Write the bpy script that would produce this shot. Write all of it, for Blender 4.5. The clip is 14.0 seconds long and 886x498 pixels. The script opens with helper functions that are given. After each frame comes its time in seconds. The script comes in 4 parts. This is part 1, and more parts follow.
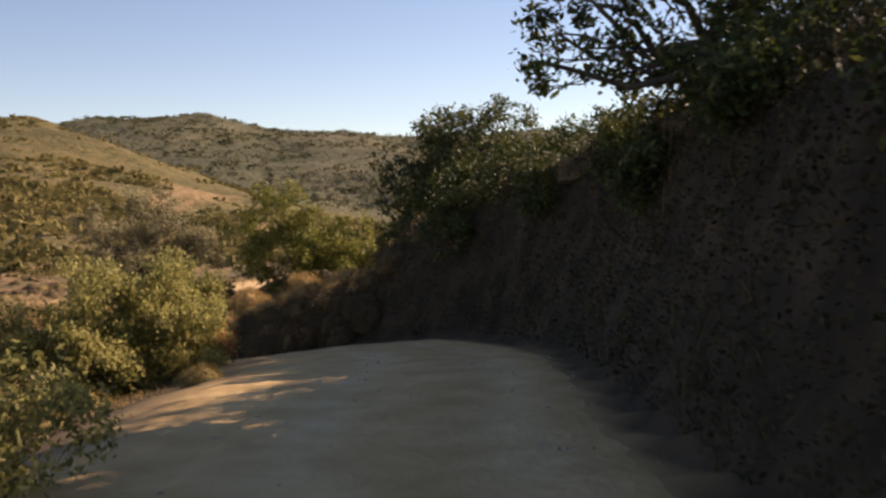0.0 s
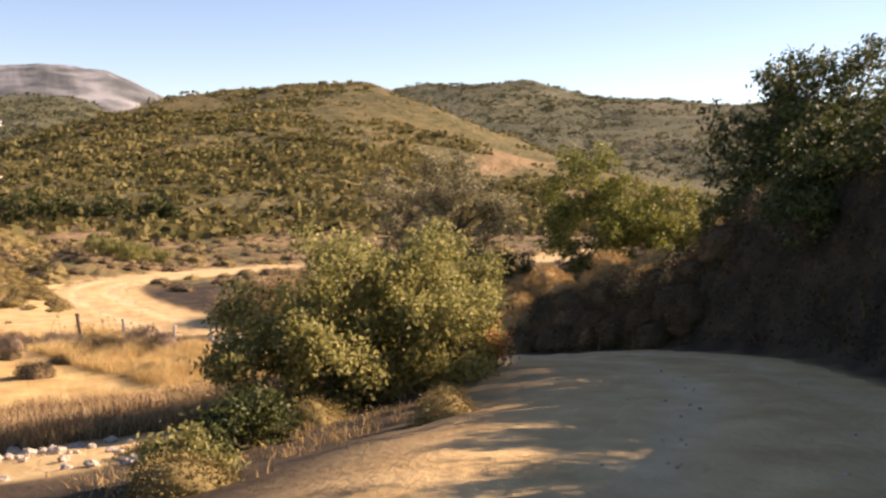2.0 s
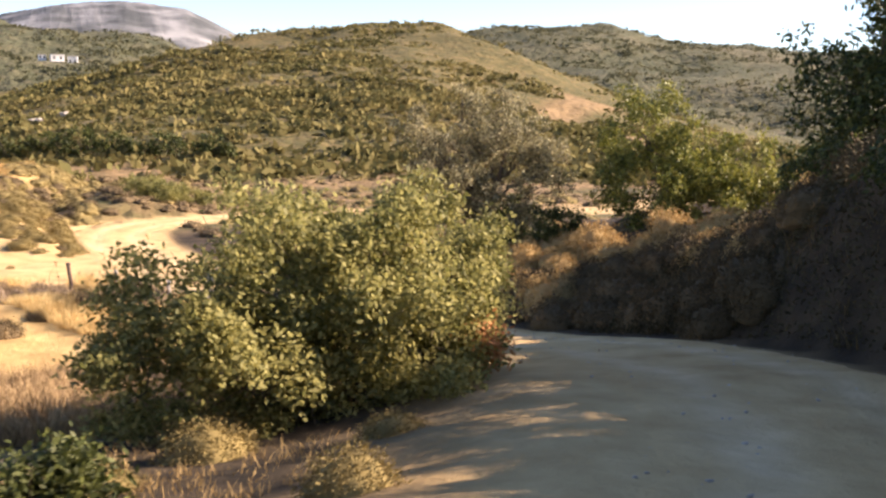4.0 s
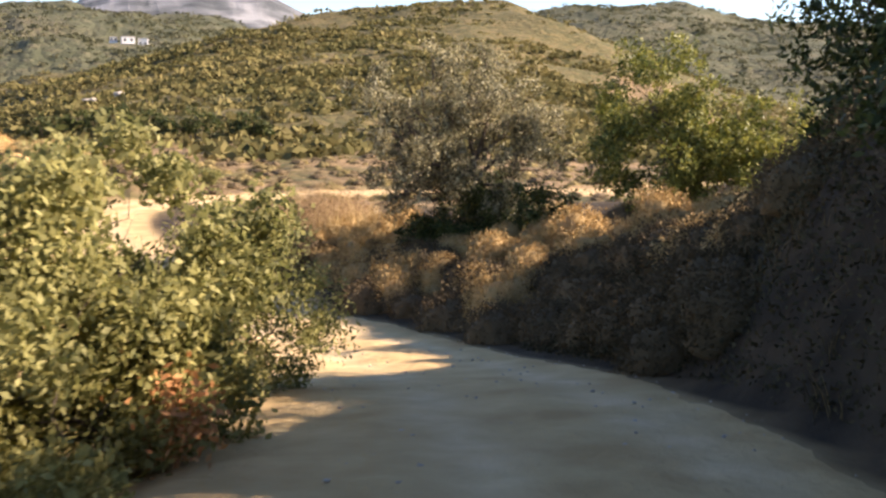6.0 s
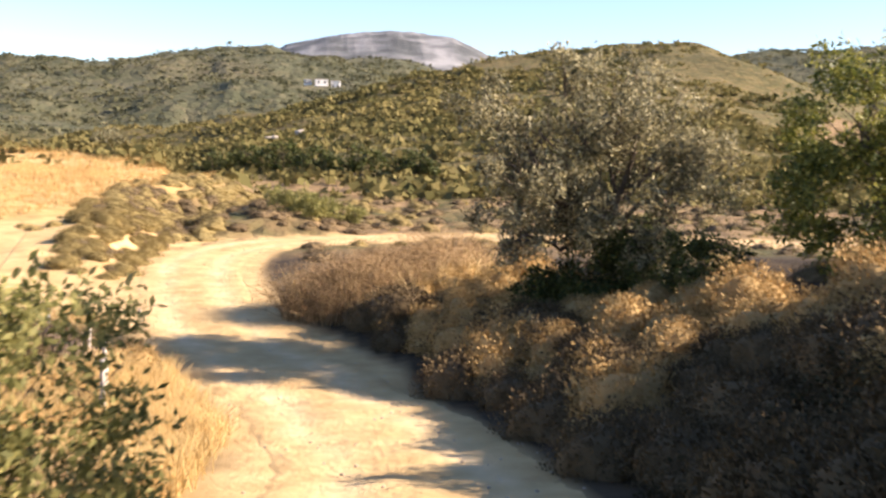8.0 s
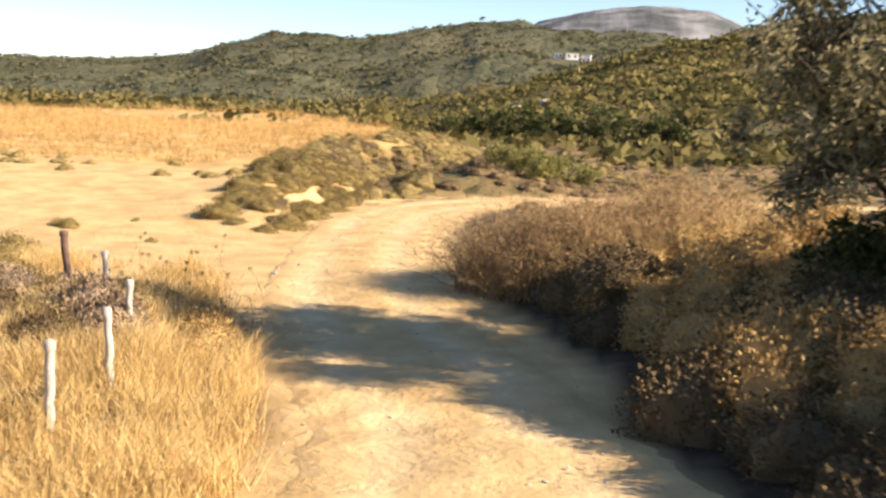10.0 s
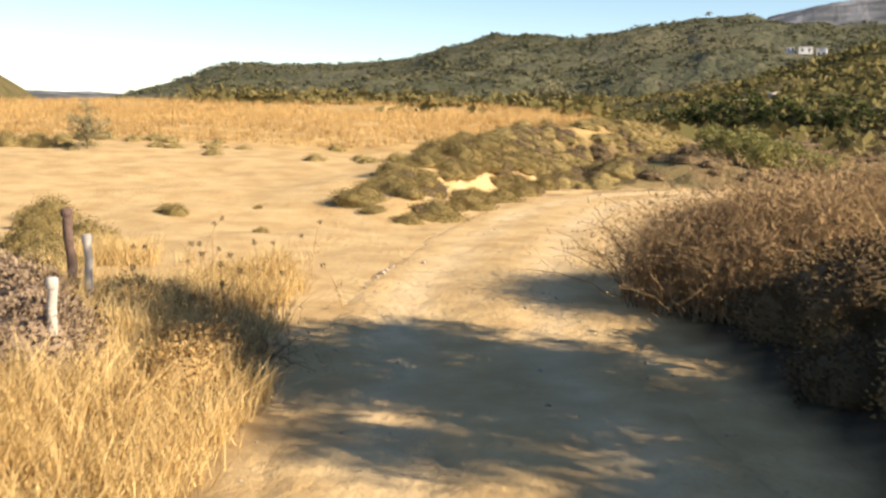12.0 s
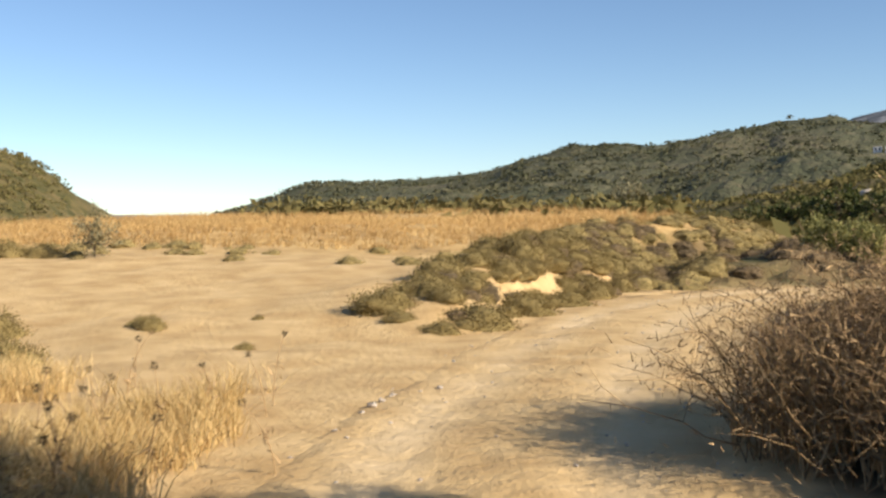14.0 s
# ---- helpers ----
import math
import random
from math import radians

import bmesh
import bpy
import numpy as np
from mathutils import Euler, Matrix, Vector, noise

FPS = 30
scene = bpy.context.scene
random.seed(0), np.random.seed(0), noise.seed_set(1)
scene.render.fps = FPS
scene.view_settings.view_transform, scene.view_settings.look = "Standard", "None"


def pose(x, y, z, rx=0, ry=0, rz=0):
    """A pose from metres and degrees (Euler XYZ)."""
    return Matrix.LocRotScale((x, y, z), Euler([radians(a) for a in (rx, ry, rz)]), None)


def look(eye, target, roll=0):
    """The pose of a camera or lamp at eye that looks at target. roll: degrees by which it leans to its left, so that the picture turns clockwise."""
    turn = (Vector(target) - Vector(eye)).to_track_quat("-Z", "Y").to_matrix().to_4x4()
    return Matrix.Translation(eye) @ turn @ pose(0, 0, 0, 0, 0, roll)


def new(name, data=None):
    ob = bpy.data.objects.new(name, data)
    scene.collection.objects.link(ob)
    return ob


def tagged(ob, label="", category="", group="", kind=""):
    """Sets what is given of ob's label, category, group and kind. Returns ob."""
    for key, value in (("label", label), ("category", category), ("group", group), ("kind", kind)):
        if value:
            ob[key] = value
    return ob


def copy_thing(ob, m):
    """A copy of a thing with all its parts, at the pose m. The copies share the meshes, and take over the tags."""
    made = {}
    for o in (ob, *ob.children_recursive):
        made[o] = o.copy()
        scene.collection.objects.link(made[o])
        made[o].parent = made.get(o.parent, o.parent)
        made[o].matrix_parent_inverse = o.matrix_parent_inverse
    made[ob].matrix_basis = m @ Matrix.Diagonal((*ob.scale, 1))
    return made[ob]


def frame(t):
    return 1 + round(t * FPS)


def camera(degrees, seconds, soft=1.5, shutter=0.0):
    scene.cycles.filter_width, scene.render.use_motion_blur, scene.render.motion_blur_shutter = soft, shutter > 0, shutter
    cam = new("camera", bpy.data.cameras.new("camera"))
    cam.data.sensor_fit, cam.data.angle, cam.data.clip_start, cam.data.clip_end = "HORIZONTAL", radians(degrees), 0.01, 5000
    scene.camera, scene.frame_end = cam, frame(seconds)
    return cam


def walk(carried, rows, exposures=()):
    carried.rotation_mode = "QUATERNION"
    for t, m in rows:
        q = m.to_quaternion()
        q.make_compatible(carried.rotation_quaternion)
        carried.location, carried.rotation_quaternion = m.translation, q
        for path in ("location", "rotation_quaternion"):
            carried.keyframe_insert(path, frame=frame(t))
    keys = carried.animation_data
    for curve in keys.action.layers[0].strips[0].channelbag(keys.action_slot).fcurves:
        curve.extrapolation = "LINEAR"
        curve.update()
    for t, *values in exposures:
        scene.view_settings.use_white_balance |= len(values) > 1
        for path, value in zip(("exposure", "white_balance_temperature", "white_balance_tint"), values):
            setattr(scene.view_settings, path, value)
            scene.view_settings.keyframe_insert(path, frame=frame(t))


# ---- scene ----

# ---- camera and its drive ----
cam = camera(45.93, 14.0, soft=2.45, shutter=0.4)


def aim(x, y, z, yaw, pitch, roll):
    """A pose from the eye, the turn to the left of +y, the tilt upwards and the lean, in degrees."""
    a, b = radians(yaw), radians(pitch)
    eye = Vector((x, y, z))
    return look(eye, eye + Vector((-math.sin(a) * math.cos(b), math.cos(a) * math.cos(b), math.sin(b))), roll)


PATH = [
    (0, aim(-12.98, -34.18, 5.87, -41.73, -3.14, -1.75)),
    (0.5, aim(-12.17, -33.08, 5.87, -39.63, -2.61, -1.08)),
    (1, aim(-11.39, -32.04, 5.84, -35.24, -4.10, -0.48)),
    (1.5, aim(-10.63, -31.02, 5.82, -29.53, -3.88, -0.39)),
    (2, aim(-9.93, -30.15, 5.77, -24.43, -4.56, -0.32)),
    (2.5, aim(-9.27, -29.42, 5.74, -23.75, -6.49, -0.01)),
    (2.7, aim(-9.00, -29.12, 5.74, -23.01, -5.77, 0.08)),
    (4.8, aim(-5.60, -25.17, 5.47, -19.59, -8.88, 0.97)),
    (5, aim(-5.10, -24.84, 5.42, -19.23, -8.96, 1.05)),
    (5.5, aim(-3.91, -23.92, 5.29, -18.36, -8.92, 0.75)),
    (6, aim(-2.89, -22.91, 5.13, -16.53, -8.65, 0.56)),
    (6.5, aim(-2.24, -21.70, 4.99, -14.91, -8.24, 0.85)),
    (7, aim(-1.51, -20.37, 4.87, -12.40, -7.78, 1.24)),
    (7.5, aim(-0.79, -18.91, 4.74, -9.50, -7.22, 1.12)),
    (8, aim(-0.14, -17.47, 4.60, -6.40, -6.41, 1.32)),
    (8.2, aim(0.09, -16.87, 4.56, -5.09, -6.15, 1.14)),
    (10.3, aim(0.89, -9.05, 3.04, 9.02, -8.20, 1.72)),
    (10.5, aim(0.94, -8.48, 2.97, 10.27, -8.30, 1.69)),
    (11, aim(1.05, -7.13, 2.74, 13.50, -8.57, 1.03)),
    (11.5, aim(1.01, -5.82, 2.53, 16.49, -8.77, 0.91)),
    (12, aim(0.90, -4.60, 2.35, 19.19, -8.06, 0.72)),
    (12.5, aim(0.75, -3.45, 2.16, 21.28, -6.39, 0.34)),
    (13, aim(0.53, -2.22, 2.01, 22.70, -4.84, -0.03)),
    (13.5, aim(0.30, -1.16, 1.86, 23.43, -3.10, -0.51)),
    (14, aim(0.00, -0.00, 1.76, 23.75, -1.87, -1.08)),
]
EXPOSURES = [(0, 0.95, 7850, 28), (1.0, 1.05, 7850, 29), (1.5, 1.2, 7750, 29), (2.5, 1.5, 7400, 27), (5, 1.78, 6800, 23), (7.5, 1.72, 6700, 21), (8.2, 1.68, 6700, 21), (10.3, 1.35, 7000, 16), (11, 1.25, 7000, 15), (12.5, 1.05, 6700, 13), (14, 0.8, 6350, 12)]
walk(cam, PATH, EXPOSURES)

# ---- sky and sun ----
SUN_AZ, SUN_EL = radians(98), radians(27)
world = bpy.data.worlds.new("sky")
scene.world = world
world.use_nodes = True
wn = world.node_tree
sky = wn.nodes.new("ShaderNodeTexSky")
sky.sky_type = "NISHITA"
sky.sun_disc = False
sky.sun_elevation, sky.sun_rotation = SUN_EL, SUN_AZ
sky.air_density, sky.dust_density, sky.ozone_density = 1.0, 0.0, 0.8
sky.altitude = 2000
wn.nodes["Background"].inputs["Strength"].default_value = 0.074
clear = wn.nodes.new("ShaderNodeMix")
clear.data_type, clear.blend_type = "RGBA", "MULTIPLY"
clear.inputs["Factor"].default_value = 1.0
clear.inputs["B"].default_value = (0.87, 0.97, 1.05, 1)
wn.links.new(sky.outputs["Color"], clear.inputs["A"])
wn.links.new(clear.outputs["Result"], wn.nodes["Background"].inputs["Color"])
sun = new("sun", bpy.data.lights.new("sun", "SUN"))
sun.data.energy, sun.data.angle, sun.data.color = 5.0, radians(0.55), (1.0, 0.88, 0.71)
toward = Vector((math.sin(SUN_AZ) * math.cos(SUN_EL), math.cos(SUN_AZ) * math.cos(SUN_EL), math.sin(SUN_EL)))
sun.matrix_world = look(toward * 60, (0, 0, 0))


# ---- materials ----
def mat(name, dark, light, scale=6.0, rough=0.85, bump=0.3, bump_scale=40.0, coarse=0.6, random_tint=0.0, island=False, translucent=0.0, depth=0.02, spec=0.3):
    """Base colour between two tones by noise at two sizes, with a fine relief."""
    m = bpy.data.materials.new(name)
    m.use_nodes = True
    n, l = m.node_tree.nodes, m.node_tree.links
    b = n["Principled BSDF"]
    b.inputs["Roughness"].default_value = rough
    b.inputs["Specular IOR Level"].default_value = spec
    at = n.new("ShaderNodeTexCoord")
    a, c = n.new("ShaderNodeTexNoise"), n.new("ShaderNodeTexNoise")
    a.inputs["Scale"].default_value, a.inputs["Detail"].default_value = scale, 6
    c.inputs["Scale"].default_value, c.inputs["Detail"].default_value = scale * 0.13, 3
    l.new(at.outputs["Object"], a.inputs["Vector"])
    l.new(at.outputs["Object"], c.inputs["Vector"])
    mixed = n.new("ShaderNodeMath")
    mixed.operation = "MULTIPLY_ADD"
    l.new(a.outputs["Fac"], mixed.inputs[0])
    mixed.inputs[1].default_value = 1 - coarse
    scaled = n.new("ShaderNodeMath")
    scaled.operation = "MULTIPLY"
    l.new(c.outputs["Fac"], scaled.inputs[0])
    scaled.inputs[1].default_value = coarse
    l.new(scaled.outputs[0], mixed.inputs[2])
    fac = mixed.outputs[0]
    if random_tint:
        info = n.new("ShaderNodeNewGeometry") if island else n.new("ShaderNodeObjectInfo")
        shift = n.new("ShaderNodeMath")
        shift.operation = "MULTIPLY_ADD"
        l.new(info.outputs["Random Per Island" if island else "Random"], shift.inputs[0])
        shift.inputs[1].default_value = random_tint
        half = n.new("ShaderNodeMath")
        half.operation = "SUBTRACT"
        l.new(fac, half.inputs[0])
        half.inputs[1].default_value = random_tint / 2
        l.new(half.outputs[0], shift.inputs[2])
        fac = shift.outputs[0]
    ramp = n.new("ShaderNodeValToRGB")
    ramp.color_ramp.elements[0].position, ramp.color_ramp.elements[1].position = 0.3, 0.7
    ramp.color_ramp.elements[0].color, ramp.color_ramp.elements[1].color = (*dark, 1), (*light, 1)
    l.new(fac, ramp.inputs["Fac"])
    l.new(ramp.outputs["Color"], b.inputs["Base Color"])
    if bump:
        f = n.new("ShaderNodeTexNoise")
        f.inputs["Scale"].default_value, f.inputs["Detail"].default_value = bump_scale, 5
        l.new(at.outputs["Object"], f.inputs["Vector"])
        bp = n.new("ShaderNodeBump")
        bp.inputs["Strength"].default_value, bp.inputs["Distance"].default_value = bump, depth
        l.new(f.outputs["Fac"], bp.inputs["Height"])
        l.new(bp.outputs["Normal"], b.inputs["Normal"])
    if translucent:
        t = n.new("ShaderNodeBsdfTranslucent")
        mix = n.new("ShaderNodeMixShader")
        mix.inputs["Fac"].default_value = translucent
        l.new(ramp.outputs["Color"], t.inputs["Color"])
        l.new(b.outputs["BSDF"], mix.inputs[1])
        l.new(t.outputs["BSDF"], mix.inputs[2])
        l.new(mix.outputs["Shader"], n["Material Output"].inputs["Surface"])
    return m


M = {
    "oak": mat("oak_leaves", (0.03, 0.042, 0.01), (0.125, 0.14, 0.035), 1.5, 0.6, 0, random_tint=0.5, island=True, translucent=0.25),
    "leafgreen": mat("green_oak_leaves", (0.075, 0.095, 0.018), (0.33, 0.31, 0.065), 1.3, 0.55, 0, random_tint=0.55, island=True, translucent=0.3),
    "mastic": mat("mastic_leaves", (0.12, 0.124, 0.036), (0.45, 0.41, 0.15), 1.2, 0.65, 0, random_tint=0.4, island=True, translucent=0.5),
    "olive": mat("olive_leaves", (0.085, 0.08, 0.042), (0.44, 0.39, 0.215), 1.2, 0.6, 0, random_tint=0.6, island=True, translucent=0.35),
    "sageleaf": mat("grey_leaves", (0.1, 0.1, 0.06), (0.26, 0.24, 0.15), 1.2, 0.7, 0, random_tint=0.5, island=True, translucent=0.2),
    "rustleaf": mat("withered_leaves", (0.3, 0.12, 0.04), (0.55, 0.27, 0.1), 3, 0.8, 0, random_tint=0.4, island=True, translucent=0.2),
    "bark": mat("bark", (0.06, 0.045, 0.03), (0.17, 0.13, 0.09), 9, 0.95, 0.8, 30, 0.3),
    "twig": mat("dry_twigs", (0.17, 0.108, 0.052), (0.52, 0.36, 0.185), 4, 0.95, 0, random_tint=0.5, island=True),
    "straw": mat("dry_grass", (0.45, 0.305, 0.115), (0.8, 0.61, 0.295), 1.5, 0.8, 0, random_tint=0.5, island=True, translucent=0.35),
    "fieldstraw": mat("field_straw", (0.36, 0.22, 0.078), (0.68, 0.47, 0.2), 0.4, 0.85, 0, random_tint=0.4, island=True, translucent=0.3),
    "gold": mat("golden_cushion_leaves", (0.29, 0.188, 0.072), (0.6, 0.42, 0.185), 3, 0.9, 0, random_tint=0.4, island=True, translucent=0.2),
    "sage": mat("grey_green_cushion_leaves", (0.125, 0.095, 0.034), (0.33, 0.25, 0.096), 2, 0.9, 0, random_tint=0.35, island=True, translucent=0.15),
    "heath": mat("brown_heath_leaves", (0.06, 0.044, 0.021), (0.18, 0.125, 0.062), 2, 0.9, 0, random_tint=0.25, island=True),
    "grey": mat("grey_mauve_cushion_twigs", (0.14, 0.1, 0.065), (0.34, 0.25, 0.165), 2, 0.9, 0, random_tint=0.35, island=True),
    # bank grass and undergrowth: the bank's shade is put into these dark tones
    "shade_grass": mat("bank_grass", (0.05, 0.037, 0.017), (0.19, 0.135, 0.06), 1.5, 0.9, 0, random_tint=0.6, island=True, translucent=0.2),
    "undergrowth": mat("shade_toned_undergrowth", (0.03, 0.028, 0.012), (0.09, 0.072, 0.034), 1.5, 0.8, 0, random_tint=0.35, island=True, spec=0.15),
    "hillshrub": mat("hillside_shrubs", (0.078, 0.077, 0.027), (0.235, 0.19, 0.075), 0.25, 0.95, 0, random_tint=0.22, island=True, translucent=0.25, spec=0.1),
    "farwood": mat("distant_woods", (0.07, 0.077, 0.04), (0.16, 0.146, 0.084), 0.12, 0.95, 0, random_tint=0.2, island=True, translucent=0.25, spec=0.1),
    "stone": mat("pale_stone", (0.28, 0.24, 0.19), (0.52, 0.45, 0.37), 5, 0.9, 0.6, 18, 0.4),
    "post": mat("weathered_white_post", (0.33, 0.3, 0.26), (0.6, 0.56, 0.5), 14, 0.85, 0.5, 40, 0.4),
    "rust": mat("dark_weathered_post", (0.07, 0.045, 0.035), (0.2, 0.13, 0.1), 14, 0.9, 0.6, 40, 0.4),
    "plaster": mat("white_plaster", (0.62, 0.6, 0.57), (0.8, 0.78, 0.75), 1, 0.9, 0.1, 10),
    "void": mat("dark_opening", (0.03, 0.03, 0.035), (0.06, 0.06, 0.06), 1, 0.4, 0),
}


# ---- the lie of the land ----
rng = np.random.default_rng(7)


def hashed(ix, iy, k):
    v = np.sin(ix * 127.1 + iy * 311.7 + k * 74.7) * 43758.5453
    return v - np.floor(v)


def value_noise(x, y, k=0):
    ix, iy = np.floor(x), np.floor(y)
    fx, fy = x - ix, y - iy
    fx, fy = fx * fx * (3 - 2 * fx), fy * fy * (3 - 2 * fy)
    a, b = hashed(ix, iy, k), hashed(ix + 1, iy, k)
    c, d = hashed(ix, iy + 1, k), hashed(ix + 1, iy + 1, k)
    return (a + (b - a) * fx) * (1 - fy) + (c + (d - c) * fx) * fy - 0.5


def fbm(x, y, k=0, octaves=4):
    out = 0 * x
    for o in range(octaves):
        out = out + value_noise(x * 2**o + 17.3 * o, y * 2**o - 9.1 * o, k + o) * 0.55**o
    return out


def smooth(a, b, v):
    u = np.clip((v - a) / (b - a), 0, 1)
    return u * u * (3 - 2 * u)


# Centre line of the dirt road, from behind the start to where it bends away.
ROAD = np.array([(-21, -45), (-17, -39.5), (-13, -34.4), (-9, -29.3), (-5.1, -25), (-2.2, -21.7), (-0.2, -17.5), (0.6, -13), (0.8, -9),
                 (0.7, -4.6), (-0.2, 0), (-1.7, 4), (-3.1, 8.5), (-4.1, 14), (-4.7, 20), (-4.2, 25.5), (-2.2, 29.8), (2, 32.6), (9, 34.2), (20, 33), (36, 27)], float)


def curve_points(ctrl, per=14):
    p = np.vstack([2 * ctrl[0] - ctrl[1], ctrl, 2 * ctrl[-1] - ctrl[-2]])
    t = np.linspace(0, 1, per, endpoint=False)[:, None]
    out = []
    for a, b, c, d in zip(p, p[1:], p[2:], p[3:]):
        out.append(0.5 * (2 * b + (c - a) * t + (2 * a - 5 * b + 4 * c - d) * t**2 + (3 * b - a - 3 * c + d) * t**3))
    return np.vstack(out + [ctrl[-1:]])


LINE = curve_points(ROAD)
TANGENT = np.gradient(LINE, axis=0)
SPACING = np.linalg.norm(TANGENT, axis=1)
TANGENT /= SPACING[:, None]
HALF = 1.85


def road_frame(x, y):
    """The signed distance from the road's centre (to the right) and the nearest point's y on it."""
    shape = np.shape(x)
    xf, yf = np.ravel(x), np.ravel(y)
    side, along = np.empty_like(xf), np.empty_like(xf)
    for i in range(0, len(xf), 20000):
        dx, dy = xf[i:i + 20000, None] - LINE[:, 0], yf[i:i + 20000, None] - LINE[:, 1]
        k = np.argmin(dx * dx + dy * dy, 1)
        r = np.arange(len(k))
        ex, ey = dx[r, k], dy[r, k]
        cross = TANGENT[k, 0] * ey - TANGENT[k, 1] * ex
        ahead = np.clip((TANGENT[k, 0] * ex + TANGENT[k, 1] * ey) / SPACING[k], -0.6, 0.6)
        near = np.where((k == 0) | (k == len(LINE) - 1), np.hypot(ex, ey), np.abs(cross))
        side[i:i + 20000], along[i:i + 20000] = np.where(cross < 0, near, -near), k + ahead
    return side.reshape(shape), along.reshape(shape)


LINE_Y = LINE[:, 1]
# Height of the road and of the slope that it follows, by y.
SLOPE_Y = [-60, -45, -34, -29, -25, -21.7, -17.5, -13, -9, -4.6, 0, 4, 8, 15, 26, 34, 45, 55, 75, 100, 160]
SLOPE_Z = [4.9, 4.35, 4.12, 3.99, 3.68, 3.25, 2.8, 2.1, 1.3, 0.6, 0.03, -0.08, -0.1, -0.18, -0.4, -0.65, -0.75, -0.7, -0.2, 0.8, 3]
# The straw field on the left: its height over the hollow's, and the line of its eastern scarp.
FIELD_Y = [8, 14, 18, 22, 30, 45, 60, 78, 90, 98, 115]
FIELD_Z = [-0.1, -0.12, 0.05, 0.3, 0.7, 1.1, 1.4, 1.7, 1.85, 1.3, -3]
SCARP_Y = [10, 15, 18, 26, 38, 48, 56, 75, 95]
SCARP_X = [-7.0, -7.0, -7.2, -8.1, -8.9, -7.6, -6.6, -8, -11]
# Height of the bank on the right of the road, by the y of the road beside it.
BANK_Y = [-45, -34, -28, -22, -17, -12, -8, -3, 2, 6, 9, 13, 20]
BANK_H = [2.5, 2.4, 2.65, 3.05, 2.9, 2.2, 1.6, 1.2, 1.0, 0.7, 0.4, 0.2, 0.1]
# Skylines round the place: azimuth from +y, elevation in degrees.
MAIN_HILL = [(-16, -1.5), (-8, -0.6), (-2.6, 0.5), (2, 1.8), (6.4, 3.35), (9.8, 4.25), (15, 5.05), (18.5, 4.75), (21.2, 4.15), (24.3, 3.2), (27, 2.18), (30.1, 1.1), (33.1, 0.15), (37, -1), (42, -2)]
WEST_HILL = [(-42, -2.2), (-36.8, -0.6), (-33.8, 0.25), (-30.9, 1.2), (-28, 1.45), (-25, 1.35), (-21, 1.8), (-18.9, 2.55), (-16, 2.95), (-11.3, 3.05), (-8.3, 3.8), (-5.2, 4.25), (-2.5, 4.15), (2.5, 3.85), (5.2, 3.3), (9, 2), (14, 0.5)]
MOUNTAIN = [(-7, 2.5), (-4, 3.6), (-2.2, 4.35), (0, 4.8), (3.7, 5.15), (6.7, 4.95), (8.7, 4.1), (12, 2.5)]
EAST_HILL = [(14, 1), (18, 3), (21.4, 4.1), (23, 4.5), (28.1, 4.6), (30, 4.35), (33.1, 3.75), (36.2, 3.55), (40.2, 3.2), (50, 3.2), (70, 2.6), (110, 2.2), (180, 1.2)]
LEFT_KNOLL = [(-180, 1.0), (-120, 3.0), (-60, 5.0), (-50, 3.9), (-43.4, 2.75), (-42.1, 2.4), (-40.7, 1.5), (-39.4, 0.35), (-37.7, -1.5)]


def hill(az, r, table, ridge, foot, fall=0.25, floor=-6):
    a, e = np.array(table).T
    top = ridge * np.tan(np.radians(np.interp(az, a, e, left=-3, right=-3))) + 4.2
    rise = smooth(foot, ridge, r) * 0.55 + 0.45 * np.clip((r - foot) / (ridge - foot), 0, 1)
    beyond = np.clip((r - ridge) / ridge, 0, 1.5)
    return np.where(r < ridge, floor + (top - floor) * rise, top - np.maximum(top + 8, 0) * beyond * fall * 2)


def on_field(x, y):
    """How far a place lies up on the field (0 to 1, over the scarp), and the field's beginning along y."""
    edge = np.interp(y, SCARP_Y, SCARP_X) + 0.9 * fbm(x * 0.3, y * 0.3, 34)
    wide = 0.8 + 0.035 * np.clip(y - 20, 0, 40)
    return 1 - smooth(-wide, wide, x - edge), smooth(8, 14, y)


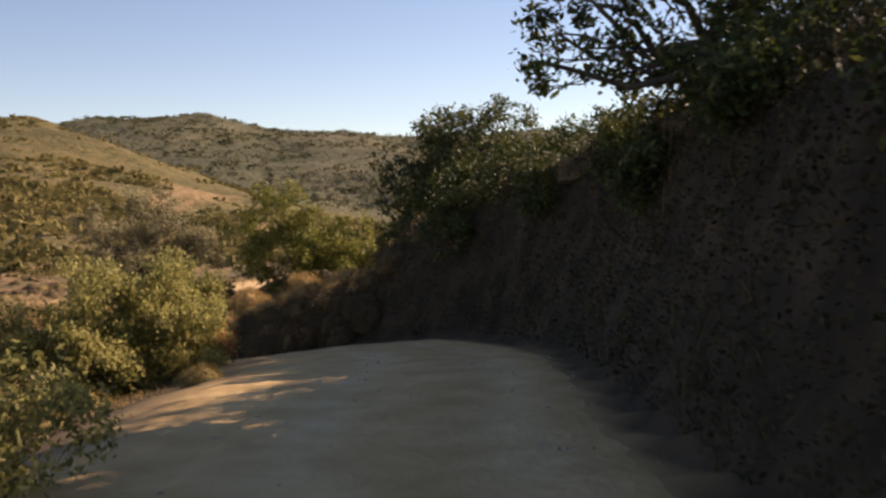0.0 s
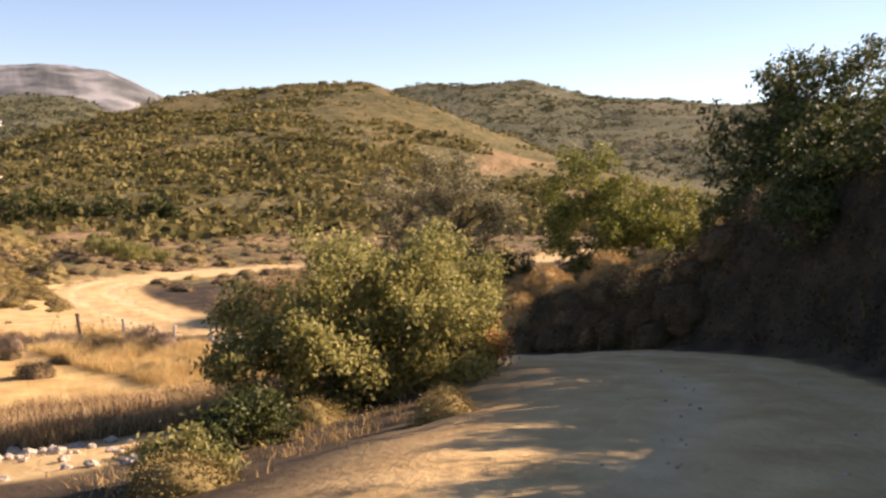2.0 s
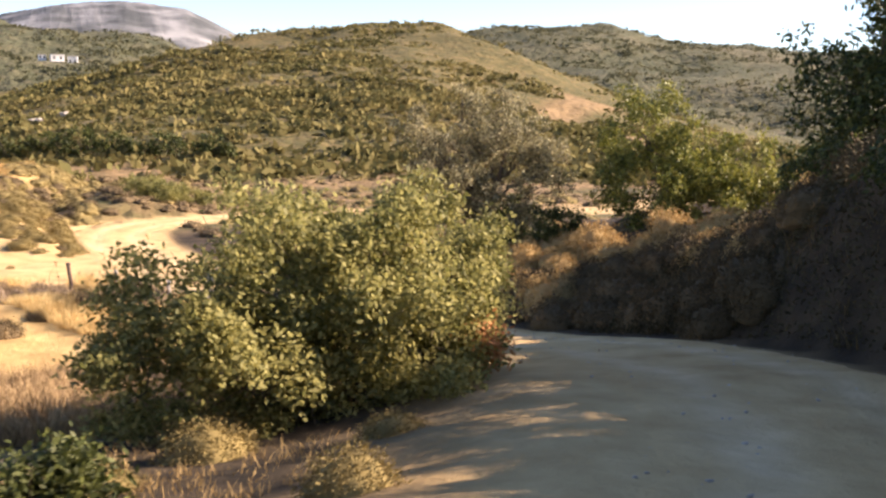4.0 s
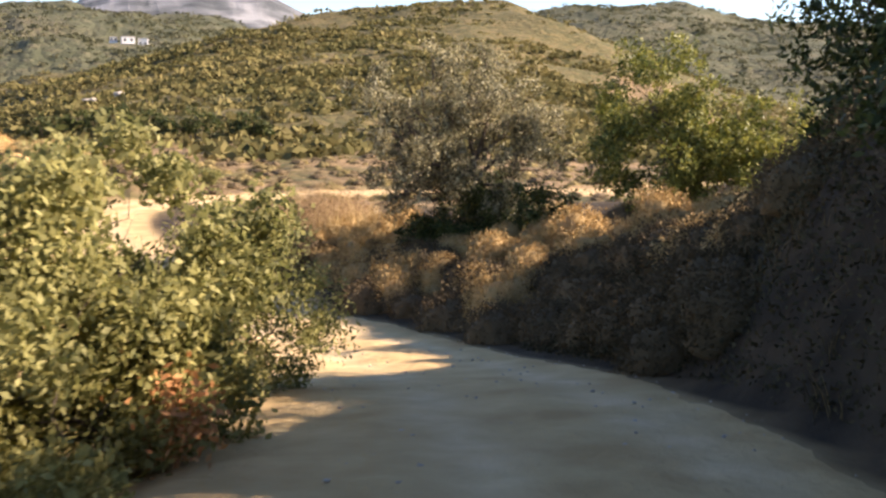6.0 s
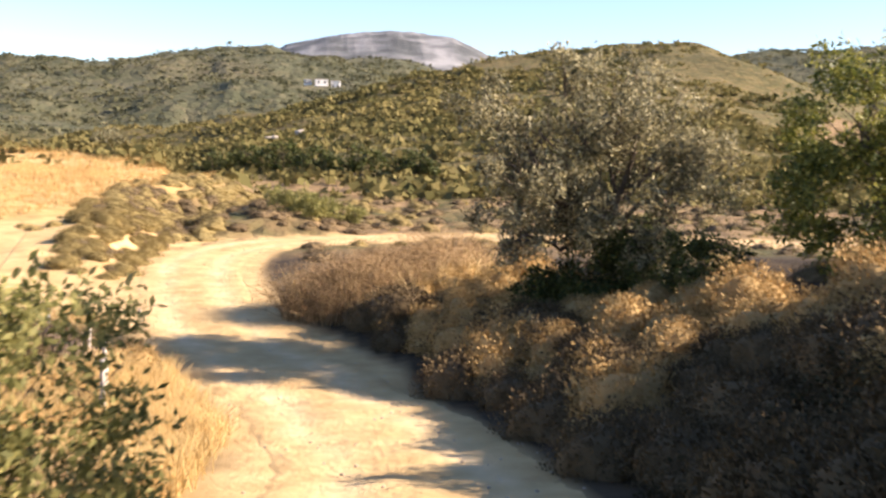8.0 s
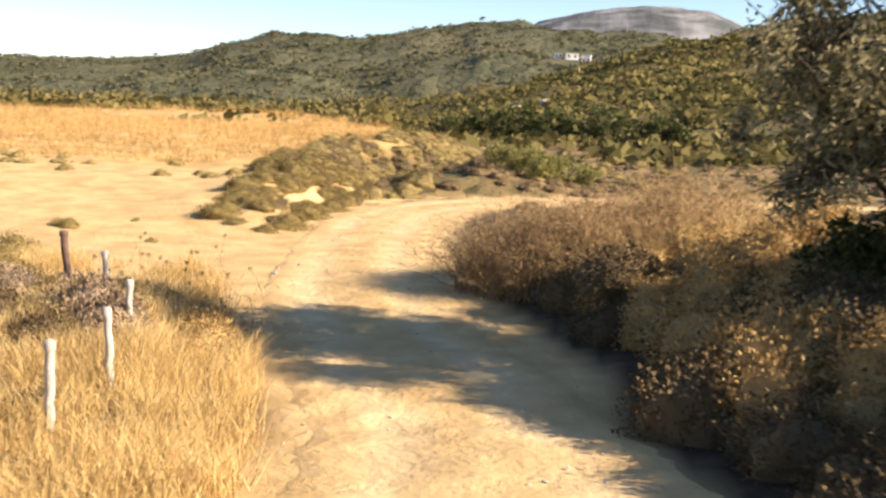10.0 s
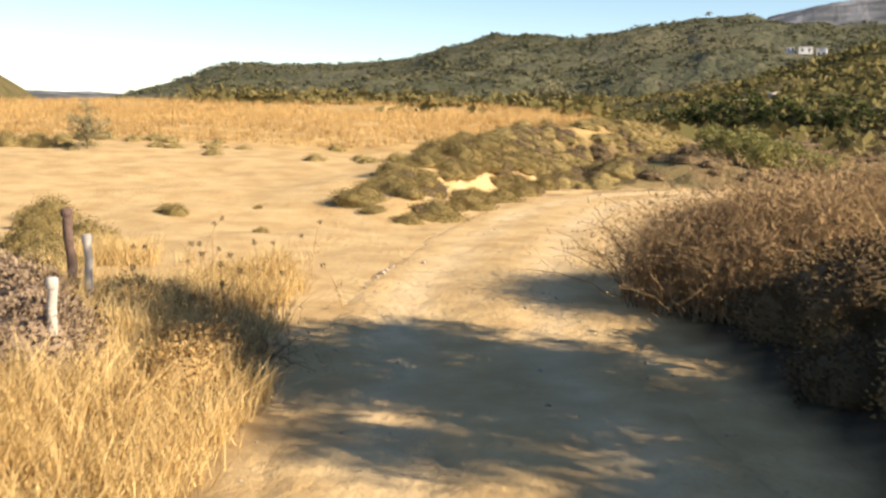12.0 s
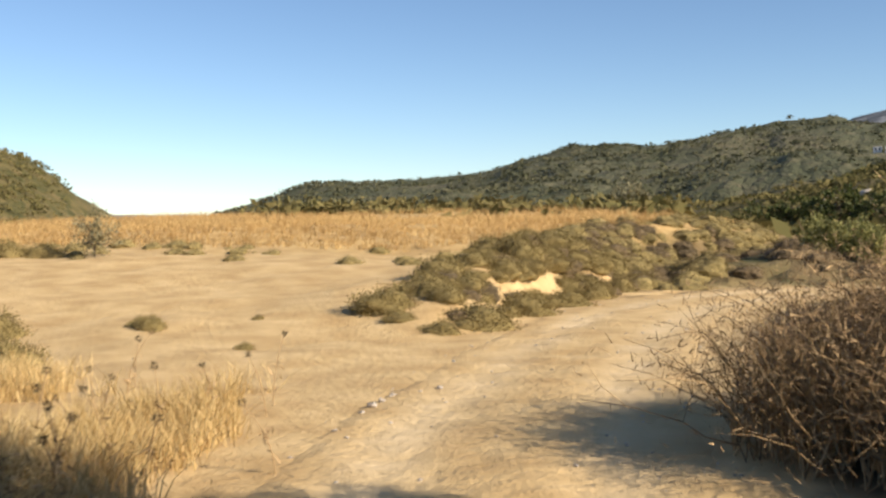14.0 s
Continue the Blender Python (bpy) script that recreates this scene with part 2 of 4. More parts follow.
def land(x, y):
    """The height of the ground."""
    x, y = np.asarray(x, float), np.asarray(y, float)
    side, k = road_frame(x, y)
    ry = np.interp(k, np.arange(len(LINE_Y)), LINE_Y)
    near = np.exp(-np.maximum(np.abs(side) - HALF, 0) / 6)
    zr, zy = np.interp(ry, SLOPE_Y, SLOPE_Z), np.interp(y, SLOPE_Y, SLOPE_Z)
    z = zr * near + zy * (1 - near)
    off = np.abs(side) - HALF
    right = side > 0
    bank = np.interp(ry, BANK_Y, BANK_H)
    early = 1 - smooth(2, 14, y)
    z = z + np.where(right, bank * smooth(0.0 + 0.6 * smooth(0, 4, ry), 1.5 + 3.1 * smooth(-15, -8, ry), off) + np.clip(off - 1.6, 0, 14) * 0.13 * early, 0)
    # left of the road the ground drops a little, then the clearing lies level
    z = z - np.where(~right, (0.35 * smooth(0.3, 3, off) + np.clip(off - 2, 0, 25) * 0.05) * (1 - smooth(-8, 4, y)), 0)
    z = z + np.where(~right, 0.3 * smooth(0.4, 1.6, off) * smooth(-5, -2, y) * (1 - smooth(3.0, 5.5, y)), 0)
    # the field beyond the clearing, whose scarp stands over the road, with a hummock at its near end
    z = z + 0.75 * np.exp(-((x + 3.5) / 3.6) ** 2) * smooth(30.5, 35, y) * (1 - smooth(43, 56, y)) * smooth(0.2, 2.0, off) * (1 + 0.5 * fbm(x * 0.5, y * 0.5, 35))
    west, along = on_field(x, y)
    field = np.interp(y, FIELD_Y, FIELD_Z) + 0.045 * np.clip(-x - 8, 0, 14) * smooth(6, 16, y) * (1 - smooth(30, 60, y)) + 0.009 * np.clip(-x - 18, 0, 45) * smooth(50, 85, y)
    hummock = 0.22 * smooth(15.2, 17.2, y) * (1 - smooth(27, 36, y)) * smooth(-11.5, -9, x) * (1 + 0.7 * fbm(x * 0.55, y * 0.55, 33))
    z = z + west * along * smooth(0, 0.9, off) * (field + hummock - np.interp(y, SLOPE_Y, SLOPE_Z))
    rough = 0.10 * fbm(x * 0.7, y * 0.7, 3) + 0.05 * fbm(x * 2.3, y * 2.3, 9)
    z = z + rough * smooth(-0.2, 1.5, off) + np.where(right & (y < 8), 0.45 * fbm(x * 0.5, y * 0.5, 21) * smooth(0.5, 2, off), 0)
    dx, dy = x + 2, y + 12
    r, az = np.hypot(dx, dy), np.degrees(np.arctan2(dx, dy))
    far = np.maximum.reduce([
        hill(az, r, MAIN_HILL, 330, 85, floor=-6 + 5 * smooth(-8, -3, az)), hill(az, r, WEST_HILL, 720, 330), hill(az, r, MOUNTAIN, 2500, 1500),
        hill(az, r, EAST_HILL, 900, 380), hill(az, r, LEFT_KNOLL, 170, 95)])
    far = far + fbm(x / 60, y / 60, 40) * np.clip(r / 40, 0, 9) * (1 - 0.85 * smooth(1000, 1600, r)) + fbm(x / 330, y / 330, 46) * 30 * smooth(1000, 1800, r) + fbm(x / 14, y / 14, 44, 3) * np.clip(r / 160, 0, 2.0)
    open_field = smooth(-7, -10, az)
    blend = smooth(60 + 44 * open_field, 120 + 18 * open_field, r)
    return np.where(r < 60, z, np.maximum(z * (1 - blend) + far * blend, far - (1 - blend) * 60)) + 0


def mesh_object(name, verts, faces, material, parent=None, label="", smooth_faces=True):
    me = bpy.data.meshes.new(name)
    me.from_pydata(verts, [], faces)
    me.materials.append(material)
    if smooth_faces:
        me.polygons.foreach_set("use_smooth", [True] * len(me.polygons))
    ob = new(name, me)
    ob.parent = parent
    if label:
        ob["label"] = label
    return ob


def quick_mesh(name, verts, size, material, parent=None, smooth_faces=False):
    """A mesh of separate faces: verts is n x size x 3."""
    n = len(verts)
    me = bpy.data.meshes.new(name)
    me.vertices.add(n * size)
    me.vertices.foreach_set("co", np.ascontiguousarray(verts, np.float32).ravel())
    me.loops.add(n * size)
    me.loops.foreach_set("vertex_index", np.arange(n * size, dtype=np.int32))
    me.polygons.add(n)
    me.polygons.foreach_set("loop_start", np.arange(0, n * size, size, dtype=np.int32))
    me.update()
    me.materials.append(material)
    ob = new(name, me)
    ob.parent = parent
    return ob


# ---- ground, one sheet to the horizon ----
N = 500
u = np.linspace(-1, 1, N)
gx = -2 + 12 * np.sinh(6.4 * u)
gy = -8 + 12 * np.sinh(6.4 * u)
GX, GY = np.meshgrid(gx, gy)
GZ = land(GX, GY)
SIDE, _ = road_frame(GX, GY)
GZ = GZ - 0.07 * (1 - smooth(HALF - 0.9, HALF - 0.35, np.abs(SIDE)))
verts = np.stack([GX, GY, GZ], -1).reshape(-1, 3)
i = np.arange((N - 1) * N).reshape(N - 1, N)[:, :-1].ravel()
faces = np.stack([i, i + 1, i + N + 1, i + N], -1)
me = bpy.data.meshes.new("ground")
me.vertices.add(len(verts))
me.vertices.foreach_set("co", verts.astype(np.float32).ravel())
me.loops.add(len(faces) * 4)
me.loops.foreach_set("vertex_index", faces.astype(np.int32).ravel())
me.polygons.add(len(faces))
me.polygons.foreach_set("loop_start", np.arange(0, len(faces) * 4, 4, dtype=np.int32))
me.polygons.foreach_set("use_smooth", np.ones(len(faces), bool))
me.update()
ground = tagged(new("ground", me), "dry sandy ground with straw, running up to scrubby hills", "ground", kind="structure")


def zone(name, values):
    a = me.attributes.new(name, "FLOAT", "POINT")
    a.data.foreach_set("value", np.ravel(values).astype(np.float32))


R0 = np.hypot(GX + 2, GY + 12)
AZ0 = np.degrees(np.arctan2(GX + 2, GY + 12))
wob = 1.2 * fbm(GX * 0.35, GY * 0.35, 60)
WEST, ALONG = on_field(GX, GY)
plateau = WEST * smooth(14, 18, GY)
hump = smooth(15.4, 16.4, GY) * smooth(-10.4, -9.0, GX + 0.8 * wob) * (1 - smooth(31, 33, GY)) * (GX < -6)
clearing = smooth(2.0, 5.0, GY + wob) * (1 - smooth(-1.6, 1.6, GY + 1.4 * wob - 27 - 0.25 * (GX + 9))) * (1 - smooth(-2.8, 1.2, SIDE * -1 - 25 - 2 * wob)) * (SIDE < 2) * (1 - 0.12 * hump)
sandy = np.maximum(clearing, 1 - smooth(HALF - np.where(SIDE > 0, 0.55, 0.2), HALF + np.where(SIDE > 0, 0.0, 0.9 + 1.7 * (GY < -12)), np.abs(SIDE) - 0.75 * (SIDE > 0) * smooth(0, 3, GY) + np.where(SIDE > 0, 0.1, 0.6) * wob))
gully = smooth(2.2, 1.2, np.hypot(GX + 9.3, (GY + 17.2) * 0.8) + wob)
toe = smooth(13, 15, GY) * (1 - smooth(29, 33, GY)) * (SIDE < 0) * (1 - smooth(4.2, 5.2, -SIDE + wob))
zone("sandy", np.maximum.reduce([sandy, gully, toe]))
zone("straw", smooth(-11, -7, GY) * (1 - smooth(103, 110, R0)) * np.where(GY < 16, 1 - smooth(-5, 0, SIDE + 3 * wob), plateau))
zone("far", np.maximum(smooth(102, 109, R0), np.where(GY < 16, 0, 1 - plateau) * smooth(22, 28, GY)))
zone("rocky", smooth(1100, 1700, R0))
zone("west", smooth(345, 430, R0))


def bare_patch(x, y):
    """Bare tan soil on the flank of the main hill."""
    r, az = np.hypot(x + 2, y + 12), np.degrees(np.arctan2(x + 2, y + 12))
    n = 0.9 * fbm(x / 16, y / 16, 101)
    one = np.exp(-((az - 28.5) / 2.6) ** 2 - ((r - 215 - (az - 28.5) * 7) / 26) ** 2)
    two = 0.8 * np.exp(-((az - 32.5) / 2.5) ** 2 - ((r - 165) / 22) ** 2)
    return smooth(0.42, 0.62, one + two + n * 0.5)


zone("bare", np.maximum(bare_patch(GX, GY), smooth(22, 26, GY) * (1 - plateau) * (1 - smooth(82, 102, R0)) * smooth(-0.15, 0.25, fbm(GX / 4, GY / 4, 102) + 0.22)))


def ground_material(name, zones=True):
    m = bpy.data.materials.new(name)
    m.use_nodes = True
    n, l = m.node_tree.nodes, m.node_tree.links
    b = n["Principled BSDF"]
    b.inputs["Roughness"].default_value = 0.95
    b.inputs["Specular IOR Level"].default_value = 0.2
    at = n.new("ShaderNodeTexCoord")

    def tex(scale, detail=6):
        t = n.new("ShaderNodeTexNoise")
        t.inputs["Scale"].default_value, t.inputs["Detail"].default_value = scale, detail
        l.new(at.outputs["Object"], t.inputs["Vector"])
        return t.outputs["Fac"]

    def ramp(fac, a, ca, c, cc, mid=None):
        r = n.new("ShaderNodeValToRGB")
        r.color_ramp.elements[0].position, r.color_ramp.elements[1].position = a, c
        r.color_ramp.elements[0].color, r.color_ramp.elements[1].color = (*ca, 1), (*cc, 1)
        if mid:
            e = r.color_ramp.elements.new(mid[0])
            e.color = (*mid[1], 1)
        l.new(fac, r.inputs["Fac"])
        return r.outputs["Color"]

    def mix(fac, p, q):
        x = n.new("ShaderNodeMix")
        x.data_type = "RGBA"
        l.new(fac, x.inputs["Factor"])
        l.new(p, x.inputs["A"])
        l.new(q, x.inputs["B"])
        return x.outputs["Result"]

    def attr(name):
        a = n.new("ShaderNodeAttribute")
        a.attribute_name = name
        return a.outputs["Fac"]

    # soil is near black: the shade of the bank is put into its colour
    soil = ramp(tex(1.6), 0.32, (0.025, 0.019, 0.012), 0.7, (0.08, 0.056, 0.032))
    straw = ramp(tex(0.9, 9), 0.3, (0.34, 0.215, 0.085), 0.68, (0.62, 0.44, 0.19), (0.5, (0.5, 0.33, 0.13)))
    sand = ramp(tex(1.3, 8), 0.3, (0.43, 0.285, 0.125), 0.7, (0.61, 0.44, 0.22), (0.5, (0.52, 0.362, 0.17)))
    hills = ramp(tex(0.035, 14), 0.36, (0.055, 0.058, 0.019), 0.7, (0.2, 0.145, 0.062), (0.55, (0.108, 0.095, 0.036)))
    speckle = ramp(tex(0.5, 10), 0.42, (0.03, 0.034, 0.011), 0.64, (0.185, 0.128, 0.056), (0.54, (0.095, 0.08, 0.031)))
    half = n.new("ShaderNodeValue")
    half.outputs[0].default_value = 0.45
    hills = mix(half.outputs[0], hills, speckle)

    def clumps(scale):
        v = n.new("ShaderNodeTexVoronoi")
        v.inputs["Scale"].default_value = scale
        warp = n.new("ShaderNodeVectorMath")
        warp.operation = "MULTIPLY_ADD"
        t = n.new("ShaderNodeTexNoise")
        t.inputs["Scale"].default_value, t.inputs["Detail"].default_value = scale * 1.7, 4
        l.new(at.outputs["Object"], t.inputs["Vector"])
        l.new(t.outputs["Color"], warp.inputs[0])
        warp.inputs[1].default_value = (0.9 / scale,) * 3
        l.new(at.outputs["Object"], warp.inputs[2])
        l.new(warp.outputs[0], v.inputs["Vector"])
        sep = n.new("ShaderNodeSeparateColor")
        l.new(v.outputs["Color"], sep.inputs[0])
        return v.outputs["Distance"], sep.outputs[0]

    round_near, tone_near = clumps(0.62)
    round_far, tone_far = clumps(0.22)
    shrubs = ramp(tone_near, 0.1, (0.06, 0.061, 0.02), 0.95, (0.225, 0.16, 0.07), (0.5, (0.132, 0.108, 0.042)))
    hills = mix(half.outputs[0], hills, shrubs)
    tan = ramp(tex(0.3, 8), 0.35, (0.17, 0.115, 0.055), 0.68, (0.29, 0.195, 0.098))
    woods = ramp(tex(0.012, 14), 0.4, (0.06, 0.066, 0.036), 0.72, (0.17, 0.14, 0.085), (0.57, (0.092, 0.09, 0.05)))
    groves = ramp(tone_far, 0.1, (0.058, 0.066, 0.036), 0.95, (0.155, 0.135, 0.08), (0.6, (0.098, 0.098, 0.054)))
    woods = mix(half.outputs[0], woods, groves)
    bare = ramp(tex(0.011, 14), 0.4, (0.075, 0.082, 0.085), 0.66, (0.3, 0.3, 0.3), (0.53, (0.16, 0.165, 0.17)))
    packed = ramp(tex(2.1, 9), 0.3, (0.52, 0.38, 0.2), 0.7, (0.7, 0.535, 0.31))
    c = mix(attr("worn"), sand, packed)
    if zones:
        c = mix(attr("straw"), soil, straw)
        c = mix(attr("far"), c, hills)
        c = mix(attr("bare"), c, tan)
        c = mix(attr("west"), c, woods)
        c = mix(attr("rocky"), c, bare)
        c = mix(attr("sandy"), c, sand)
    l.new(c, b.inputs["Base Color"])
    bp = n.new("ShaderNodeBump")
    bp.inputs["Strength"].default_value, bp.inputs["Distance"].default_value = 0.6, 0.05
    l.new(tex(9, 8), bp.inputs["Height"])
    bq = n.new("ShaderNodeBump")
    bq.inputs["Strength"].default_value, bq.inputs["Distance"].default_value = 0.5, 0.02
    l.new(tex(60, 4), bq.inputs["Height"])
    l.new(bp.outputs["Normal"], bq.inputs["Normal"])
    last = bq.outputs["Normal"]
    if zones:
        for rounded, where, deep in ((round_near, "far", 0.55), (round_far, "west", 1.5)):
            high = n.new("ShaderNodeMath")
            high.operation = "MULTIPLY"
            l.new(rounded, high.inputs[0])
            l.new(attr(where), high.inputs[1])
            bump = n.new("ShaderNodeBump")
            bump.invert = True
            bump.inputs["Strength"].default_value, bump.inputs["Distance"].default_value = 0.7, deep
            l.new(high.outputs[0], bump.inputs["Height"])
            l.new(last, bump.inputs["Normal"])
            last = bump.outputs["Normal"]
    l.new(last, b.inputs["Normal"])
    return m


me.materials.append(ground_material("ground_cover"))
M["sand"] = ground_material("sandy_road", False)

# ---- the dirt road: a strip with worn wheel tracks and ragged edges ----
cross = np.linspace(-1, 1, 41)
fine = curve_points(ROAD, 40)
ft = np.gradient(fine, axis=0)
ft /= np.linalg.norm(ft, axis=1)[:, None]
normal = np.stack([ft[:, 1], -ft[:, 0]], -1)
ragged = HALF + 0.25 * fbm(fine[:, 0] * 0.8, fine[:, 1] * 0.8, 80) + 0.12 * fbm(fine[:, 0] * 3, fine[:, 1] * 3, 81)
px = fine[:, :1] + normal[:, :1] * cross * ragged[:, None]
py = fine[:, 1:] + normal[:, 1:] * cross * ragged[:, None]
pz = land(px, py)
d = cross * HALF
rut = -0.02 * np.exp(-((np.abs(d) - 0.78) / 0.36) ** 2)
pz = pz + (rut + 0.035 * fbm(px * 1.7, py * 1.7, 84) + 0.015 * fbm(px * 6, py * 6, 85)) * (1 - smooth(0.7, 0.9, np.abs(cross))) + 0.012 - 0.06 * smooth(0.78, 1.0, np.abs(cross))
w = len(cross)
idx = np.arange((len(fine) - 1) * w).reshape(-1, w)[:, :-1].ravel()
road = mesh_object("road", np.stack([px, py, pz], -1).reshape(-1, 3).tolist(), np.stack([idx, idx + w, idx + w + 1, idx + 1], -1).tolist(), M["sand"])
wear = np.exp(-((np.abs(cross * HALF)[None, :] - 0.8 + 0.25 * fbm(px * 0.4, py * 0.4, 87)) / 0.33) ** 2) * (0.75 + 0.8 * fbm(px * 1.1, py * 1.1, 88))
worn = road.data.attributes.new("worn", "FLOAT", "POINT")
worn.data.foreach_set("value", np.clip(wear, 0, 1).ravel().astype(np.float32))
tagged(road, "pale sandy dirt road with shallow wheel tracks", "road", kind="structure")


# ---- plants ----
def at_ground(x, y, sink=0.0):
    return float(land(np.array([x]), np.array([y]))[0]) - sink


def unit(n, r):
    v = r.normal(size=(n, 3))
    return v / np.linalg.norm(v, axis=1)[:, None]


def leaf_quads(centres, size, r, up=0.3, slim=0.5, out=None, spikes=False):
    """A bent leaf of two triangles at each centre, turned at random."""
    n = len(centres)
    a = unit(n, r)
    a[:, 2] += up
    if out is not None:
        a = a * 0.85 + out / (np.linalg.norm(out, axis=1)[:, None] + 1e-6)
    a /= np.linalg.norm(a, axis=1)[:, None]
    b = np.cross(a, unit(n, r))
    b /= np.linalg.norm(b, axis=1)[:, None] + 1e-9
    s = (size * r.uniform(0.6, 1.35, n))[:, None]
    if spikes:
        return np.stack([centres - b * s * slim, centres + b * s * slim, centres + a * s * 1.6], 1)
    return np.stack([centres - a * s, centres + b * s * slim, centres + a * s, centres - b * s * slim], 1)


def tube(path, radii, sides=7):
    """Vertices and faces of a tapered tube along a path."""
    path = np.asarray(path, float)
    t = np.gradient(path, axis=0)
    t /= np.linalg.norm(t, axis=1)[:, None] + 1e-9
    ref = np.array([0.31, 0.17, 0.93]) if abs(t[0, 2]) < 0.9 else np.array([1.0, 0.1, 0])
    a = np.cross(t, ref)
    a /= np.linalg.norm(a, axis=1)[:, None] + 1e-9
    b = np.cross(t, a)
    ang = np.linspace(0, 2 * math.pi, sides, endpoint=False)
    ring = np.cos(ang)[None, :, None] * a[:, None] + np.sin(ang)[None, :, None] * b[:, None]
    v = (path[:, None] + ring * np.asarray(radii)[:, None, None]).reshape(-1, 3)
    f = []
    for i in range(len(path) - 1):
        for j in range(sides):
            k = (j + 1) % sides
            f.append((i * sides + j, i * sides + k, (i + 1) * sides + k, (i + 1) * sides + j))
    f.append(tuple((len(path) - 1) * sides + j for j in range(sides)))
    return v, f


def joined(tubes):
    v, f, o = [], [], 0
    for tv, tf in tubes:
        v.append(tv)
        f += [tuple(i + o for i in q) for q in tf]
        o += len(tv)
    return np.vstack(v), f


def limb(start, end, thick, r, bend=0.15, steps=6):
    s, e = np.asarray(start, float), np.asarray(end, float)
    t = np.linspace(0, 1, steps)[:, None]
    p = s + (e - s) * t
    p[1:-1] += r.normal(size=(steps - 2, 3)) * bend * np.linalg.norm(e - s) * 0.25
    return tube(p, thick * (1 - 0.7 * t[:, 0]))


def crown_points(lumps, n, r, shell=0.55):
    """Points in ball-like lumps (x, y, z, radius, flatness), most of them near the surface, clustered in sprigs."""
    lumps = np.array(lumps, float)
    share = lumps[:, 3] ** 1.4
    pick = r.choice(len(lumps), n // 9, p=share / share.sum())
    d = unit(len(pick), r)
    rad = lumps[pick, 3] * (shell + (1 - shell) * r.uniform(0, 1, len(pick)) ** 0.5) * r.uniform(0.8, 1.16, len(pick))
    c = lumps[pick, :3] + d * rad[:, None] * np.stack([np.ones(len(pick)), np.ones(len(pick)), lumps[pick, 4]], -1)
    sprig = np.repeat(c, 9, 0)
    return sprig + r.normal(size=sprig.shape) * 0.075


def tree(name, x, y, base, lumps, leaves, leaf_size, leaf_mat, label, category, trunk=0.14, seed=1, stems=1, shell=0.5, slim=0.45, label_crown="", sparse_lumps=26, spread=0.55):
    """A tree or large bush: stems and limbs, and a crown of sprigs of leaves. lumps are relative to its foot."""
    r = np.random.default_rng(seed)
    foot = tagged(new(name), label, category)
    foot.location = (x, y, base)
    twigs = []
    L = np.array(lumps, float)
    mid = np.average(L[:, :3], axis=0, weights=L[:, 3])
    for s in range(stems):
        start = np.array([r.normal() * 0.12 * (stems > 1), r.normal() * 0.12 * (stems > 1), -0.15])
        fork = start * 0.5 + mid * np.array([0.3, 0.3, 0.45]) + r.normal(size=3) * 0.08
        v, f = limb(start, fork, trunk, r, 0.2)
        stem = mesh_object("trunk", v.tolist(), f, M["bark"], foot)
        for q in L[s::stems]:
            end = q[:3] + unit(1, r)[0] * q[3] * 0.3
            v, f = limb(fork, end, trunk * 0.55, r, 0.3)
            mesh_object("limb", v.tolist(), f, M["bark"], stem)
            for _ in range(int(3 + 8 * q[3])):
                w = r.uniform(0.3, 0.9)
                twigs.append(limb(end * w + fork * (1 - w), q[:3] + unit(1, r)[0] * q[3] * r.uniform(0.7, 1.1), trunk * 0.14, r, 0.35, 5))
    v, f = joined(twigs)
    tagged(mesh_object("twig_tangle", v.tolist(), f, M["bark"], foot), kind="stuff")
    # smaller lumps round the large ones give the outline its gaps
    small = []
    for q in lumps:
        for _ in range(max(3, int(sparse_lumps * q[3]))):
            dd = unit(1, r)[0]
            small.append((*(np.array(q[:3]) + dd * q[3] * r.uniform(spread, 1.02) * np.array([1, 1, q[4]])), q[3] * r.uniform(0.16, 0.36), 0.85))
    pts = crown_points(small, leaves, r, shell)
    quick_mesh("crown", leaf_quads(pts, leaf_size, r, slim=slim), 4, M[leaf_mat], foot)
    return foot


# evergreen oak on top of the bank near the start
tree("bank_oak", -1.6, -26.6, at_ground(-1.6, -26.6), [(-2.3, 0.8, 0.6, 0.36, 0.7), (-2.0, 0.8, 1.1, 0.4, 0.8), (-1.6, 0.4, 0.7, 0.4, 0.7), (-1.5, 0.6, 1.5, 0.5, 0.8), (-1.0, 0.2, 1.0, 0.5, 0.8), (-0.7, 0.3, 0.4, 0.5, 0.7), (-1.0, 0.3, 2.0, 0.6, 0.8), (-0.5, 0.2, 2.7, 0.9, 0.9), (-0.1, -0.6, 1.7, 0.9, 0.9), (0.6, -0.8, 2.4, 1.3, 0.9), (0.2, -2.0, 1.7, 1.2, 0.9), (0.3, -3.2, 1.5, 1.3, 0.9), (-0.2, -1.2, 0.7, 1.0, 0.8)],
     24000, 0.055, "oak", "dark evergreen oak leaning over the road bank", "tree", 0.13, 11)
# grey-green tree that crowns the bank
tree("bank_olive", 7.2, -12.4, at_ground(7.2, -12.4), [(0, 0, 2.5, 1.45, 0.9), (-1.5, 0.3, 1.7, 1.2, 0.9), (1.2, -0.3, 3.1, 1.15, 0.9), (-0.3, 0.2, 3.2, 0.8, 0.9), (0.4, 0.9, 1.8, 1.35, 0.9), (-0.9, -0.9, 1.3, 1.3, 0.8), (-1.7, -0.6, 0.6, 1.1, 0.9), (0.7, -1.6, 1.5, 1.1, 0.8), (0, -0.4, 0.7, 1.3, 0.8)],
     26000, 0.06, "oak", "dense grey-green evergreen tree on the shaded bank", "tree", 0.14, 12, stems=2)
